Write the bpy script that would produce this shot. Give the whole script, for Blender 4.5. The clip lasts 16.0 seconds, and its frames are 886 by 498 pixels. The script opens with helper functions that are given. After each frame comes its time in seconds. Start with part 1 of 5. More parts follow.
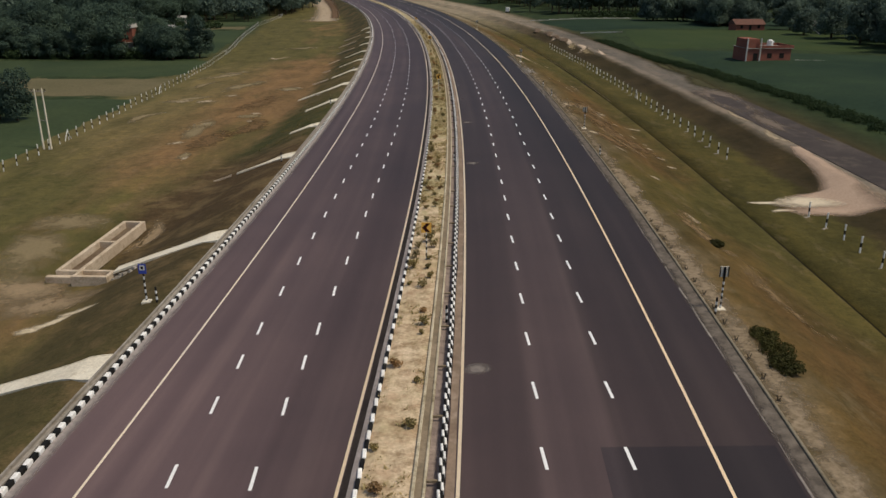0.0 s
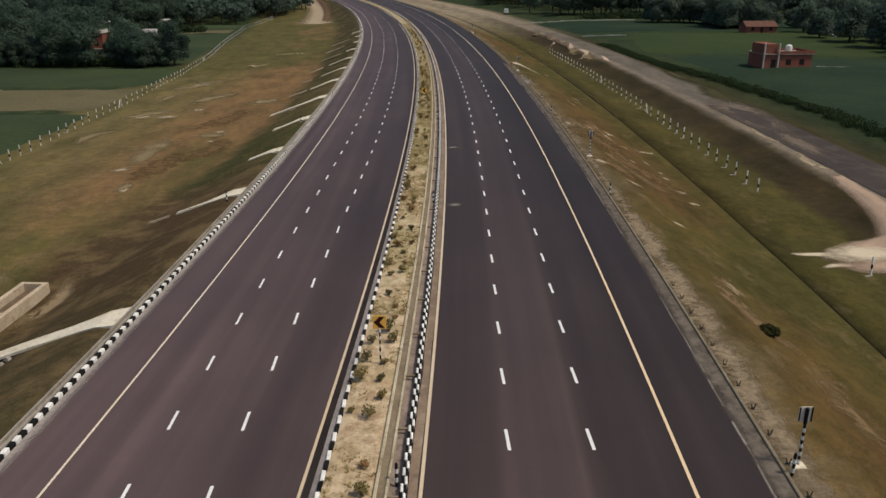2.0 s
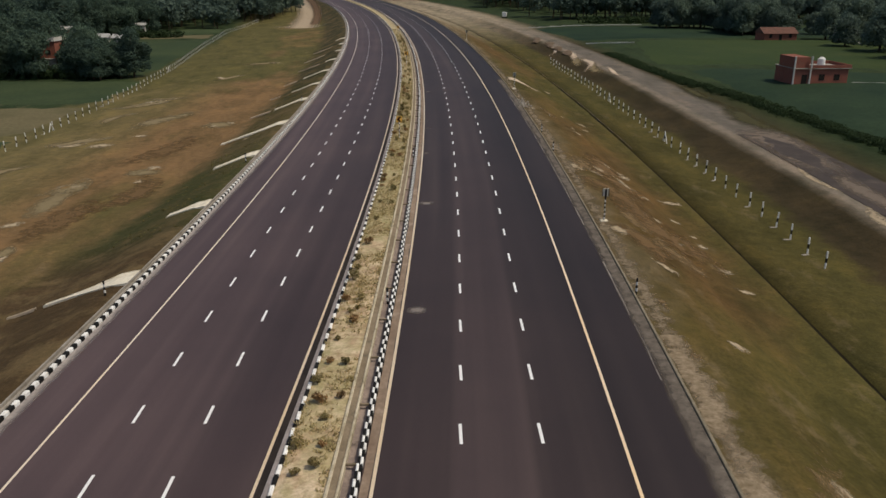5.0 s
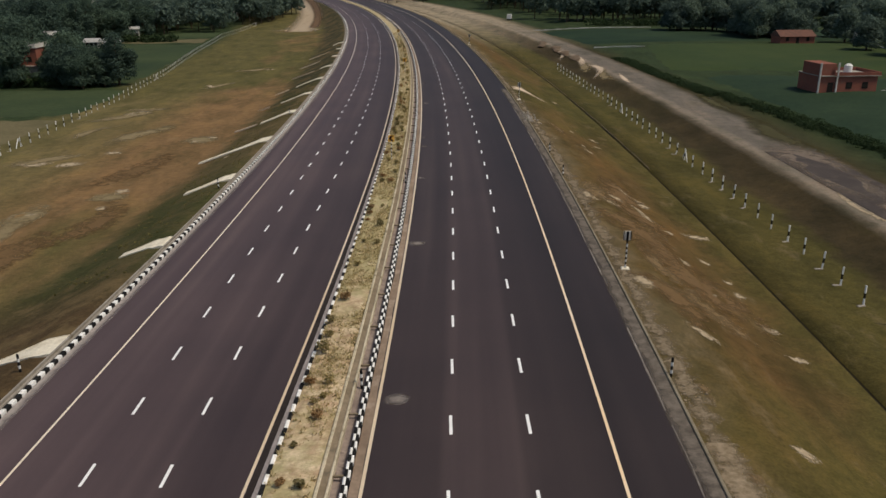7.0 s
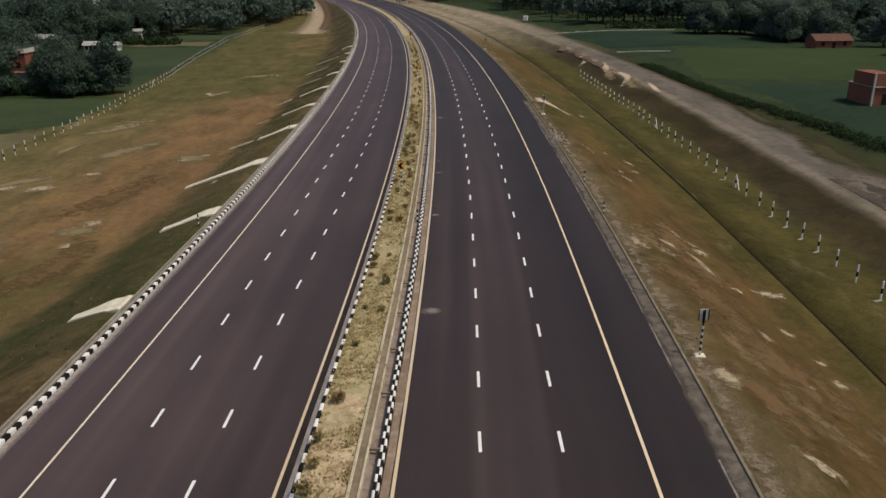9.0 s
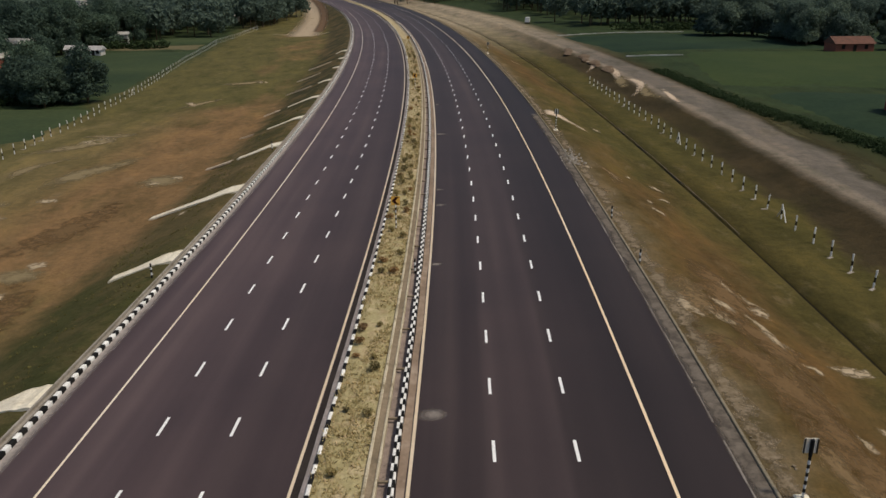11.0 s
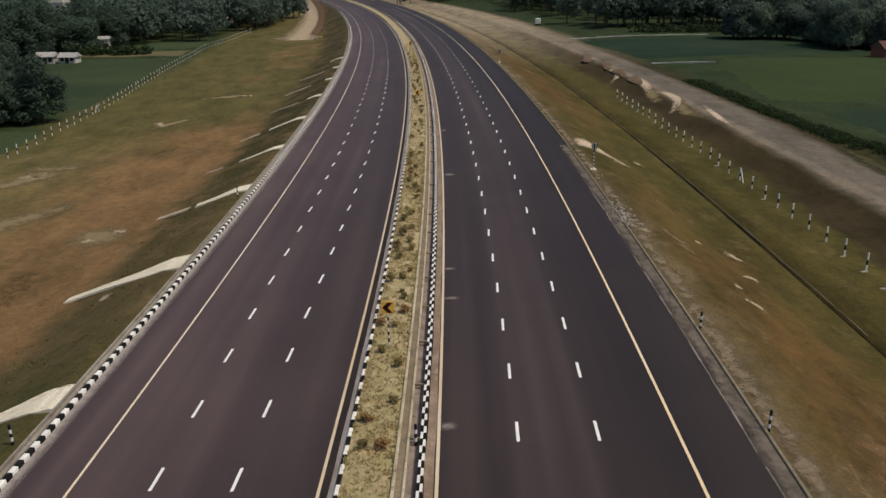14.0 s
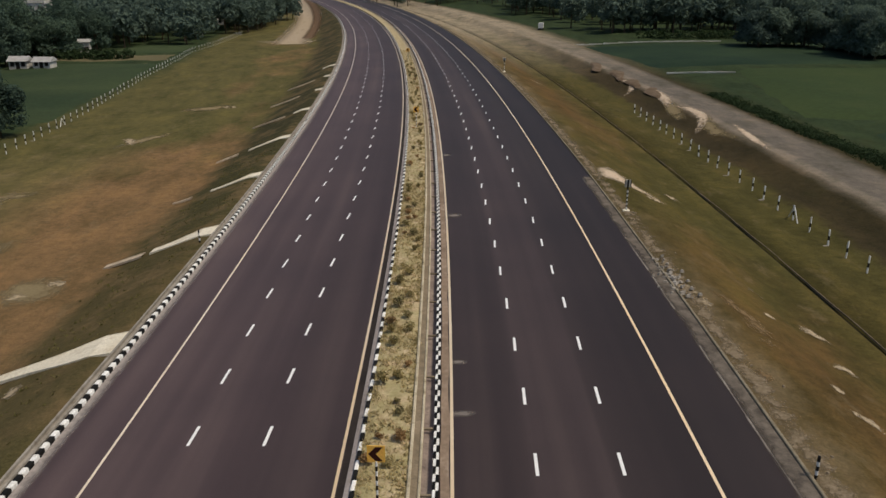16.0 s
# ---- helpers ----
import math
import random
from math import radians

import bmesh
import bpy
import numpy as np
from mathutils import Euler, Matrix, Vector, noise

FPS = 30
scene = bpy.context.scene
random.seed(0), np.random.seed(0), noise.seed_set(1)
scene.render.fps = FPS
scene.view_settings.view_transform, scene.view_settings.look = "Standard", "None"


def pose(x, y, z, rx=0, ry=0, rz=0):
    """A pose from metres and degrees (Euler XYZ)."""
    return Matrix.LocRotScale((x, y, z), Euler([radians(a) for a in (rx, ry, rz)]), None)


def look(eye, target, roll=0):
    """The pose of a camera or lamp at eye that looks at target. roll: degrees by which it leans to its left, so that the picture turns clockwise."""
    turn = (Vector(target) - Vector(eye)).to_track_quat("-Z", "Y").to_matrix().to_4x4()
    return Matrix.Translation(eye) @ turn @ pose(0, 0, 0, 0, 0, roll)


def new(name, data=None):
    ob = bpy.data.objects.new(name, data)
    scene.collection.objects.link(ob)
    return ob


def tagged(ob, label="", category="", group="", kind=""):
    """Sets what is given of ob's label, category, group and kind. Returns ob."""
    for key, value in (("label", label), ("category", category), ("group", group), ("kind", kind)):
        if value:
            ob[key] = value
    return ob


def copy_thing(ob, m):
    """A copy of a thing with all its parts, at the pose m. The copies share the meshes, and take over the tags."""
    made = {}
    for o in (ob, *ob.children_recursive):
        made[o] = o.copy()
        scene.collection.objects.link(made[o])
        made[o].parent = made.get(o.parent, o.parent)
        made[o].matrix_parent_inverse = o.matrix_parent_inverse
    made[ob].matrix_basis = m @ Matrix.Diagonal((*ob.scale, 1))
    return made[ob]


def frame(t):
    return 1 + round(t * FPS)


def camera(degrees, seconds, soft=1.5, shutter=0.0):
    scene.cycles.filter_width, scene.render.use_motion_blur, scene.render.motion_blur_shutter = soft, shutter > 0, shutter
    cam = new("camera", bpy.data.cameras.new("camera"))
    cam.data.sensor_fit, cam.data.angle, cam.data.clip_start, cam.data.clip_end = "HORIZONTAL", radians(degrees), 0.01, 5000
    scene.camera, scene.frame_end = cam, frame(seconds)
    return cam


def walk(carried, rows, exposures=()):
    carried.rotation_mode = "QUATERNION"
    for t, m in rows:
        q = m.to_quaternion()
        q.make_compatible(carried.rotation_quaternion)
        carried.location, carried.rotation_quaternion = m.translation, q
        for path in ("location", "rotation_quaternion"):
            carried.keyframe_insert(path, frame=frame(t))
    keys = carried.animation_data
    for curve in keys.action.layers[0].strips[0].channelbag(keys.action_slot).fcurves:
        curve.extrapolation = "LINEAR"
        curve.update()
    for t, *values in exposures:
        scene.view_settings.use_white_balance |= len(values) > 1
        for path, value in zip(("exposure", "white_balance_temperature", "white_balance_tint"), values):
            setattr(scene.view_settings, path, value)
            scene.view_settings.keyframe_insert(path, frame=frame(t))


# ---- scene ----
cam = camera(58.8, 16.0)
PATH = [
    (0, (-0.121, -1.249, 20.698), (-0.119, 0.633, 20.023), 0.3),
    (0.5, (0.41, 2.804, 20.601), (0.411, 4.688, 19.927), 0.2),
    (1, (0.92, 6.757, 20.642), (0.922, 8.64, 19.967), 0.1),
    (1.5, (1.48, 10.633, 20.7), (1.481, 12.515, 20.024), 0.1),
    (2, (2.135, 15.232, 20.643), (2.134, 17.115, 19.968), 0.1),
    (2.5, (2.63, 19.327, 20.694), (2.63, 21.209, 20.017), 0.2),
    (3, (3.178, 23.401, 20.596), (3.176, 25.284, 19.921), 0.1),
    (3.5, (3.69, 27.297, 20.72), (3.687, 29.18, 20.045), 0.1),
    (4, (4.134, 31.394, 20.845), (4.133, 33.277, 20.17), 0.2),
    (6.5, (5.685, 45.9, 21.081), (5.68, 47.783, 20.408), 0.1),
    (7, (5.828, 48.831, 21.118), (5.813, 50.715, 20.445), 0.0),
    (7.5, (5.852, 51.845, 21.188), (5.821, 53.728, 20.514), -0.0),
    (8, (5.689, 54.933, 21.194), (5.645, 56.816, 20.521), 0.0),
    (10.5, (4.52, 72.072, 21.087), (4.478, 73.955, 20.414), -0.0),
    (11, (4.518, 74.83, 21.082), (4.477, 76.713, 20.409), -0.1),
    (11.5, (4.385, 78.89, 21.036), (4.345, 80.774, 20.364), 0.0),
    (12, (4.229, 82.363, 21.104), (4.185, 84.245, 20.431), 0.0),
    (12.5, (4.088, 86.348, 21.097), (4.042, 88.231, 20.424), -0.1),
    (13, (4.016, 89.497, 21.153), (3.972, 91.379, 20.477), -0.1),
    (13.5, (3.764, 93.479, 21.156), (3.716, 95.36, 20.481), -0.2),
    (14, (3.469, 96.986, 21.176), (3.418, 98.867, 20.499), -0.3),
    (14.5, (3.031, 100.862, 21.128), (2.981, 102.744, 20.454), -0.1),
    (15, (2.754, 104.318, 21.159), (2.708, 106.2, 20.483), -0.0),
    (15.5, (2.57, 107.79, 21.149), (2.528, 109.672, 20.475), 0.0),
    (16, (2.421, 111.438, 21.124), (2.38, 113.321, 20.45), 0.1),
]
walk(cam, [(t, look(eye, target, roll)) for t, eye, target, roll in PATH])

# ---- light ----
SUN_DIR = Vector((0.56, -0.16, 1.0)).normalized()
world = bpy.data.worlds.new("sky")
scene.world = world
world.use_nodes = True
wn = world.node_tree.nodes
wn.clear()
w_sky = wn.new("ShaderNodeTexSky")
w_sky.sky_type = "NISHITA"
w_sky.sun_disc = False
w_sky.sun_elevation = math.asin(SUN_DIR.z)
w_sky.sun_rotation = math.atan2(SUN_DIR.x, SUN_DIR.y)
w_sky.dust_density = 2.0
w_bg = wn.new("ShaderNodeBackground")
w_bg.inputs["Strength"].default_value = 0.085
w_out = wn.new("ShaderNodeOutputWorld")
world.node_tree.links.new(w_sky.outputs["Color"], w_bg.inputs["Color"])
world.node_tree.links.new(w_bg.outputs["Background"], w_out.inputs["Surface"])
sun = new("sun", bpy.data.lights.new("sun", "SUN"))
sun.data.energy = 2.6
sun.data.angle = radians(7)
sun.data.color = (1.0, 0.88, 0.685)
sun.matrix_world = look(SUN_DIR * 300, (0, 0, 0))
scene.view_settings.exposure = 0.02


# ---- materials ----
def node_mat(name, rough=0.9):
    m = bpy.data.materials.new(name)
    m.use_nodes = True
    b = m.node_tree.nodes["Principled BSDF"]
    b.inputs["Roughness"].default_value = rough
    b.inputs["Specular IOR Level"].default_value = 0.08
    return m, m.node_tree.nodes, m.node_tree.links, b


def noise_node(n, l, coord, scale, detail=4, rough=0.6):
    t = n.new("ShaderNodeTexNoise")
    t.inputs["Scale"].default_value = scale
    t.inputs["Detail"].default_value = detail
    t.inputs["Roughness"].default_value = rough
    l.new(coord, t.inputs["Vector"])
    return t.outputs["Fac"]


def ramp_node(n, l, fac, stops, mode="LINEAR"):
    r = n.new("ShaderNodeValToRGB")
    r.color_ramp.interpolation = mode
    e = r.color_ramp.elements
    while len(e) < len(stops):
        e.new(0.5)
    for k, (p, c) in enumerate(stops):
        e[k].position = p
        e[k].color = (*c, 1) if len(c) == 3 else c
    l.new(fac, r.inputs["Fac"])
    return r.outputs["Color"]


def mix_node(n, l, fac, a, b, kind="MIX"):
    x = n.new("ShaderNodeMix")
    x.data_type = "RGBA"
    x.blend_type = kind
    if isinstance(fac, float):
        x.inputs["Factor"].default_value = fac
    else:
        l.new(fac, x.inputs["Factor"])
    for key, v in (("A", a), ("B", b)):
        sock = [i for i in x.inputs if i.name == key and i.type == "RGBA"][0]
        if isinstance(v, tuple):
            sock.default_value = (*v, 1)
        else:
            l.new(v, sock)
    return [o for o in x.outputs if o.type == "RGBA"][0]


def math_node(n, l, op, a, b=0.0, clamp=False):
    x = n.new("ShaderNodeMath")
    x.operation = op
    x.use_clamp = clamp
    for k, v in enumerate((a, b)):
        if isinstance(v, (int, float)):
            x.inputs[k].default_value = v
        else:
            l.new(v, x.inputs[k])
    return x.outputs[0]


def bump_node(n, l, height, b, strength=0.4, dist=0.05):
    x = n.new("ShaderNodeBump")
    x.inputs["Strength"].default_value = strength
    x.inputs["Distance"].default_value = dist
    l.new(height, x.inputs["Height"])
    l.new(x.outputs["Normal"], b.inputs["Normal"])


def plain_mat(name, c1, c2, big=0.6, fine=9.0, rough=0.9, bump=0.3, dirt=None, vary=0.0):
    """Two colours by a broad noise, a fine grain over both, and a dirt colour in blots."""
    m, n, l, b = node_mat(name, rough)
    geo = n.new("ShaderNodeNewGeometry")
    pos = geo.outputs["Position"]
    f1 = ramp_node(n, l, noise_node(n, l, pos, big), [(0.35, (0, 0, 0)), (0.65, (1, 1, 1))])
    col = mix_node(n, l, f1, c1, c2)
    g = noise_node(n, l, pos, fine, 5, 0.7)
    shade = ramp_node(n, l, g, [(0.25, (0.72, 0.72, 0.72)), (0.75, (1.2, 1.2, 1.2))])
    col = mix_node(n, l, 1.0, col, shade, "MULTIPLY")
    if dirt:
        f2 = ramp_node(n, l, noise_node(n, l, pos, big * 2.7, 6, 0.7), [(0.52, (0, 0, 0)), (0.70, (1, 1, 1))])
        col = mix_node(n, l, f2, col, dirt)
    if vary:
        oi = n.new("ShaderNodeObjectInfo")
        v = ramp_node(n, l, oi.outputs["Random"], [(0, (1 - vary,) * 3), (1, (1 + vary,) * 3)])
        col = mix_node(n, l, 1.0, col, v, "MULTIPLY")
    l.new(col, b.inputs["Base Color"])
    if bump:
        bump_node(n, l, g, b, bump, 0.03)
    return m


def fade_mat(name, c1, c2, centre=0.0, half=1.0, spread=1.1, fine=5.0, cover=0.0, ragged=0.9):
    """A thin scatter of sand, silt or gravel that thins out towards its edge; UV.x is the place across."""
    m, n, l, b = node_mat(name, 0.95)
    uv = n.new("ShaderNodeUVMap").outputs["UV"]
    pos = n.new("ShaderNodeNewGeometry").outputs["Position"]
    sep = n.new("ShaderNodeSeparateXYZ")
    l.new(uv, sep.inputs[0])
    off = math_node(n, l, "ABSOLUTE", math_node(n, l, "SUBTRACT", sep.outputs[0], centre))
    inside = math_node(n, l, "SUBTRACT", 1.0, math_node(n, l, "DIVIDE", off, half))
    wob = math_node(n, l, "MULTIPLY", math_node(n, l, "SUBTRACT", noise_node(n, l, pos, ragged, 6, 0.75), 0.5 - cover), spread * 2.2)
    a = math_node(n, l, "ADD", inside, wob)
    alpha = ramp_node(n, l, a, [(0.12, (0, 0, 0)), (0.75, (1, 1, 1))])
    edge = ramp_node(n, l, inside, [(0.0, (0, 0, 0)), (0.22, (1, 1, 1))])
    alpha = mix_node(n, l, 1.0, alpha, edge, "MULTIPLY")
    g = noise_node(n, l, pos, fine, 5, 0.7)
    col = mix_node(n, l, ramp_node(n, l, g, [(0.35, (0, 0, 0)), (0.65, (1, 1, 1))]), c1, c2)
    l.new(col, b.inputs["Base Color"])
    l.new(alpha, b.inputs["Alpha"])
    bump_node(n, l, g, b, 0.3, 0.03)
    return m


def leaf_mat(name, dark, light, dry=None):
    m, n, l, b = node_mat(name, 0.7)
    geo = n.new("ShaderNodeNewGeometry")
    oi = n.new("ShaderNodeObjectInfo")
    col = ramp_node(n, l, geo.outputs["Random Per Island"], [(0.0, dark), (0.75, light), (1.0, dry or light)])
    v = ramp_node(n, l, oi.outputs["Random"], [(0, (0.7, 0.72, 0.75)), (1, (1.25, 1.2, 1.1))])
    tint = mix_node(n, l, 1.0, col, v, "MULTIPLY")
    l.new(tint, b.inputs["Base Color"])
    # light passes through the blades
    glow = n.new("ShaderNodeBsdfTranslucent")
    l.new(tint, glow.inputs["Color"])
    blend = n.new("ShaderNodeMixShader")
    blend.inputs[0].default_value = 0.4
    l.new(b.outputs[0], blend.inputs[1])
    l.new(glow.outputs[0], blend.inputs[2])
    l.new(blend.outputs[0], n["Material Output"].inputs["Surface"])
    return m


LANES_RIGHT = ((0.12, 1.0), (0.14, 1.05), (0.29, 1.05), (0.312, 1.41), (0.47, 1.35), (0.49, 0.93), (0.70, 0.67))
LANES_LEFT = ((0.12, 0.64), (0.30, 0.72), (0.33, 0.84), (0.50, 0.97), (0.66, 1.06), (0.72, 1.08), (0.84, 1.0))


def asphalt_mat(name, tone=1.0, edge_at=0.845, tint=(1.12, 0.97, 0.97), lanes=LANES_RIGHT):
    """Asphalt with long paving bands, wheel tracks and broad blotches; UV is metres across and along."""
    m, n, l, b = node_mat(name, 0.62)
    b.inputs["Specular IOR Level"].default_value = 0.3
    uv = n.new("ShaderNodeUVMap").outputs["UV"]
    pos = n.new("ShaderNodeNewGeometry").outputs["Position"]
    sep = n.new("ShaderNodeSeparateXYZ")
    l.new(uv, sep.inputs[0])
    across = n.new("ShaderNodeMapping")
    across.inputs["Scale"].default_value = (0.55, 0.012, 1)
    l.new(uv, across.inputs["Vector"])
    bands = noise_node(n, l, across.outputs[0], 1.0, 3, 0.5)
    blot = noise_node(n, l, pos, 0.07, 5, 0.6)
    grit = noise_node(n, l, pos, 40.0, 4, 0.7)
    col = ramp_node(n, l, bands, [(0.30, (0.044, 0.038, 0.042)), (0.52, (0.056, 0.049, 0.053)), (0.72, (0.074, 0.066, 0.068))])
    col = mix_node(n, l, 1.0, col, ramp_node(n, l, blot, [(0.3, (0.85, 0.84, 0.87)), (0.7, (1.16, 1.13, 1.12))]), "MULTIPLY")
    col = mix_node(n, l, 1.0, col, ramp_node(n, l, grit, [(0.3, (0.8, 0.8, 0.8)), (0.7, (1.22, 1.22, 1.22))]), "MULTIPLY")
    # each lane was laid on its own: a pale middle lane, a dark outer one
    off = math_node(n, l, "ABSOLUTE", sep.outputs[0])
    col = mix_node(n, l, 1.0, col, ramp_node(n, l, math_node(n, l, "MULTIPLY", off, 0.05), [(p, (v, v, v)) for p, v in lanes]), "MULTIPLY")
    # dust blown over the outer edges
    da = math_node(n, l, "ABSOLUTE", sep.outputs[0])
    wob = math_node(n, l, "MULTIPLY_ADD", noise_node(n, l, pos, 0.5, 5, 0.7), 1.6)
    edge = math_node(n, l, "ADD", da, wob)
    dust = ramp_node(n, l, math_node(n, l, "MULTIPLY", edge, 0.05), [(edge_at, (0, 0, 0)), (edge_at + 0.055, (0.6, 0.6, 0.6))])
    col = mix_node(n, l, dust, col, (0.22, 0.19, 0.165))
    col = mix_node(n, l, 1.0, col, tuple(tone * c for c in tint), "MULTIPLY")
    # the asphalt colour grows lighter towards the low stations
    near_tone = ramp_node(n, l, math_node(n, l, "MULTIPLY", sep.outputs[1], 0.01), [(0.20, (1.82, 1.78, 1.74)), (0.42, (1.42, 1.40, 1.37)), (0.85, (1, 1, 1))])
    col = mix_node(n, l, 1.0, col, near_tone, "MULTIPLY")
    l.new(col, b.inputs["Base Color"])
    bump_node(n, l, grit, b, 0.25, 0.01)
    return m


def ground_mat(name):
    """Earth, dry grass and green by the distance from the road; UV is metres across and along."""
    m, n, l, b = node_mat(name, 0.95)
    uv = n.new("ShaderNodeUVMap").outputs["UV"]
    pos = n.new("ShaderNodeNewGeometry").outputs["Position"]
    sep = n.new("ShaderNodeSeparateXYZ")
    l.new(uv, sep.inputs[0])
    along = math_node(n, l, "MULTIPLY", sep.outputs[1], 0.004)
    # the machines and the water drew everything out along the road
    drawn = n.new("ShaderNodeMapping")
    drawn.inputs["Scale"].default_value = (1.0, 0.42, 1.0)
    drawn.inputs["Rotation"].default_value = (0, 0, 0.16)
    l.new(uv, drawn.inputs["Vector"])
    streak = drawn.outputs[0]
    wob = math_node(n, l, "MULTIPLY", math_node(n, l, "SUBTRACT", noise_node(n, l, pos, 0.16, 6, 0.68), 0.5), 9.0)
    hold = ramp_node(n, l, math_node(n, l, "MULTIPLY", sep.outputs[0], 0.01), [(0.40, (1, 1, 1)), (0.45, (0.16, 0.16, 0.16)), (0.60, (0.16, 0.16, 0.16)), (0.75, (1, 1, 1))])
    d = math_node(n, l, "ADD", sep.outputs[0], math_node(n, l, "MULTIPLY", wob, hold))
    fac = math_node(n, l, "MULTIPLY_ADD", d, 0.005)
    fac.node.inputs[2].default_value = 0.5

    def at(dist):
        return 0.5 + dist * 0.005

    # bank and eroded put the shade of the road-facing bank slope into its earth colour
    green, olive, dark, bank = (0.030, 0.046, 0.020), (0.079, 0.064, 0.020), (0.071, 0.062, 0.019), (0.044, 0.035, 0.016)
    brown, red, pale, crest, track = (0.090, 0.062, 0.023), (0.108, 0.065, 0.025), (0.138, 0.104, 0.057), (0.235, 0.197, 0.154), (0.140, 0.122, 0.103)
    tan, moss, warm, rust = (0.142, 0.118, 0.053), (0.098, 0.087, 0.033), (0.144, 0.110, 0.049), (0.182, 0.114, 0.055)
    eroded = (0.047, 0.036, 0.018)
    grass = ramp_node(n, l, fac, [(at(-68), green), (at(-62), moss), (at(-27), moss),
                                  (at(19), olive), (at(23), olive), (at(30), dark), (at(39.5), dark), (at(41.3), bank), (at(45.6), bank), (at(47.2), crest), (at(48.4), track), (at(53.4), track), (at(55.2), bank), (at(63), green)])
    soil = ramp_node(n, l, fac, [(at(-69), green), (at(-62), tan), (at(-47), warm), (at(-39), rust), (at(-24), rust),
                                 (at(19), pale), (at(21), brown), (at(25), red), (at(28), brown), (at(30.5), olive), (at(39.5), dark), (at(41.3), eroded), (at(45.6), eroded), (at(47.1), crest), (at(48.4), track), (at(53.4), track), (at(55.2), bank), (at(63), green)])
    # bare earth: wide on the left further along, and in one stretch of the right slope
    ramp_l = ramp_node(n, l, along, [(0.10, (0, 0, 0)), (0.40, (0.25, 0.25, 0.25)), (0.50, (0.75, 0.75, 0.75)), (0.58, (1.05, 1.05, 1.05)), (0.72, (1.05, 1.05, 1.05)), (0.84, (0.9, 0.9, 0.9)), (0.98, (0.1, 0.1, 0.1))])
    ramp_r = ramp_node(n, l, along, [(0.10, (0.9, 0.9, 0.9)), (0.24, (0.75, 0.75, 0.75)), (0.30, (0.2, 0.2, 0.2)), (0.34, (0.6, 0.6, 0.6)), (0.385, (1, 1, 1)), (0.52, (1, 1, 1)), (0.60, (0.85, 0.85, 0.85)), (0.68, (0.6, 0.6, 0.6)), (0.74, (0.15, 0.15, 0.15)), (0.84, (0.3, 0.3, 0.3)), (0.95, (1, 1, 1))])
    side = math_node(n, l, "GREATER_THAN", sep.outputs[0], 0.0)
    bare = math_node(n, l, "MULTIPLY_ADD", mix_node(n, l, side, ramp_l, ramp_r), 0.24)
    bare.node.inputs[2].default_value = -0.12
    # grass holds on towards the left fence
    shift = math_node(n, l, "MULTIPLY_ADD", sep.outputs[0], 0.01)
    shift.node.inputs[2].default_value = 1.0
    shy = ramp_node(n, l, shift, [(0.36, (0, 0, 0)), (0.62, (0.12, 0.12, 0.12)), (0.75, (0.12, 0.12, 0.12))])
    bare = math_node(n, l, "ADD", bare, math_node(n, l, "SUBTRACT", shy, 0.10))
    f = ramp_node(n, l, math_node(n, l, "ADD", noise_node(n, l, streak, 0.045, 6, 0.62), bare), [(0.42, (0, 0, 0)), (0.58, (1, 1, 1))])
    col = mix_node(n, l, f, grass, soil)
    # paler tan earth far along the right side
    far = ramp_node(n, l, math_node(n, l, "MULTIPLY", sep.outputs[1], 0.001), [(0.29, (0, 0, 0)), (0.44, (0.85, 0.85, 0.85))])
    inside = ramp_node(n, l, math_node(n, l, "MULTIPLY", sep.outputs[0], 0.01), [(0.16, (0, 0, 0)), (0.20, (1, 1, 1)), (0.56, (1, 1, 1)), (0.62, (0, 0, 0))])
    col = mix_node(n, l, mix_node(n, l, 1.0, far, inside, "MULTIPLY"), col, (0.30, 0.25, 0.18))
    blotch = noise_node(n, l, streak, 0.2, 6, 0.68)
    col = mix_node(n, l, 1.0, col, ramp_node(n, l, blotch, [(0.30, (0.60, 0.64, 0.58)), (0.5, (1, 1, 1)), (0.70, (1.38, 1.30, 1.2))]), "MULTIPLY")
    # worn pale earth and straw in drifts
    drift = math_node(n, l, "SUBTRACT", noise_node(n, l, streak, 0.36, 7, 0.72), ramp_node(n, l, math_node(n, l, "MULTIPLY", sep.outputs[0], 0.01), [(0.38, (0, 0, 0)), (0.42, (0.16, 0.16, 0.16))]))
    col = mix_node(n, l, ramp_node(n, l, drift, [(0.56, (0, 0, 0)), (0.74, (0.6, 0.6, 0.6))]), col, (0.20, 0.152, 0.088))
    col = mix_node(n, l, ramp_node(n, l, noise_node(n, l, streak, 0.24, 6, 0.7), [(0.55, (0, 0, 0)), (0.72, (0.5, 0.5, 0.5))]), col, (0.046, 0.043, 0.015))
    # the left slope: raw brown fill first, then overgrown with green, then thin grass
    # the last two stops darken the far grass with its shade painted in
    fill = ramp_node(n, l, along, [(0.12, (0.082, 0.070, 0.029)), (0.22, (0.070, 0.055, 0.026)), (0.30, (0.069, 0.047, 0.024)), (0.39, (0.076, 0.051, 0.026)), (0.44, (0.046, 0.050, 0.018)), (0.53, (0.058, 0.058, 0.021)), (0.59, (0.092, 0.074, 0.033)), (0.66, (0.088, 0.070, 0.030)), (0.78, (0.062, 0.056, 0.023)), (0.96, (0.048, 0.045, 0.021))])
    worn = ramp_node(n, l, noise_node(n, l, pos, 0.22, 6, 0.7), [(0.47, (0, 0, 0)), (0.60, (0.85, 0.85, 0.85))])
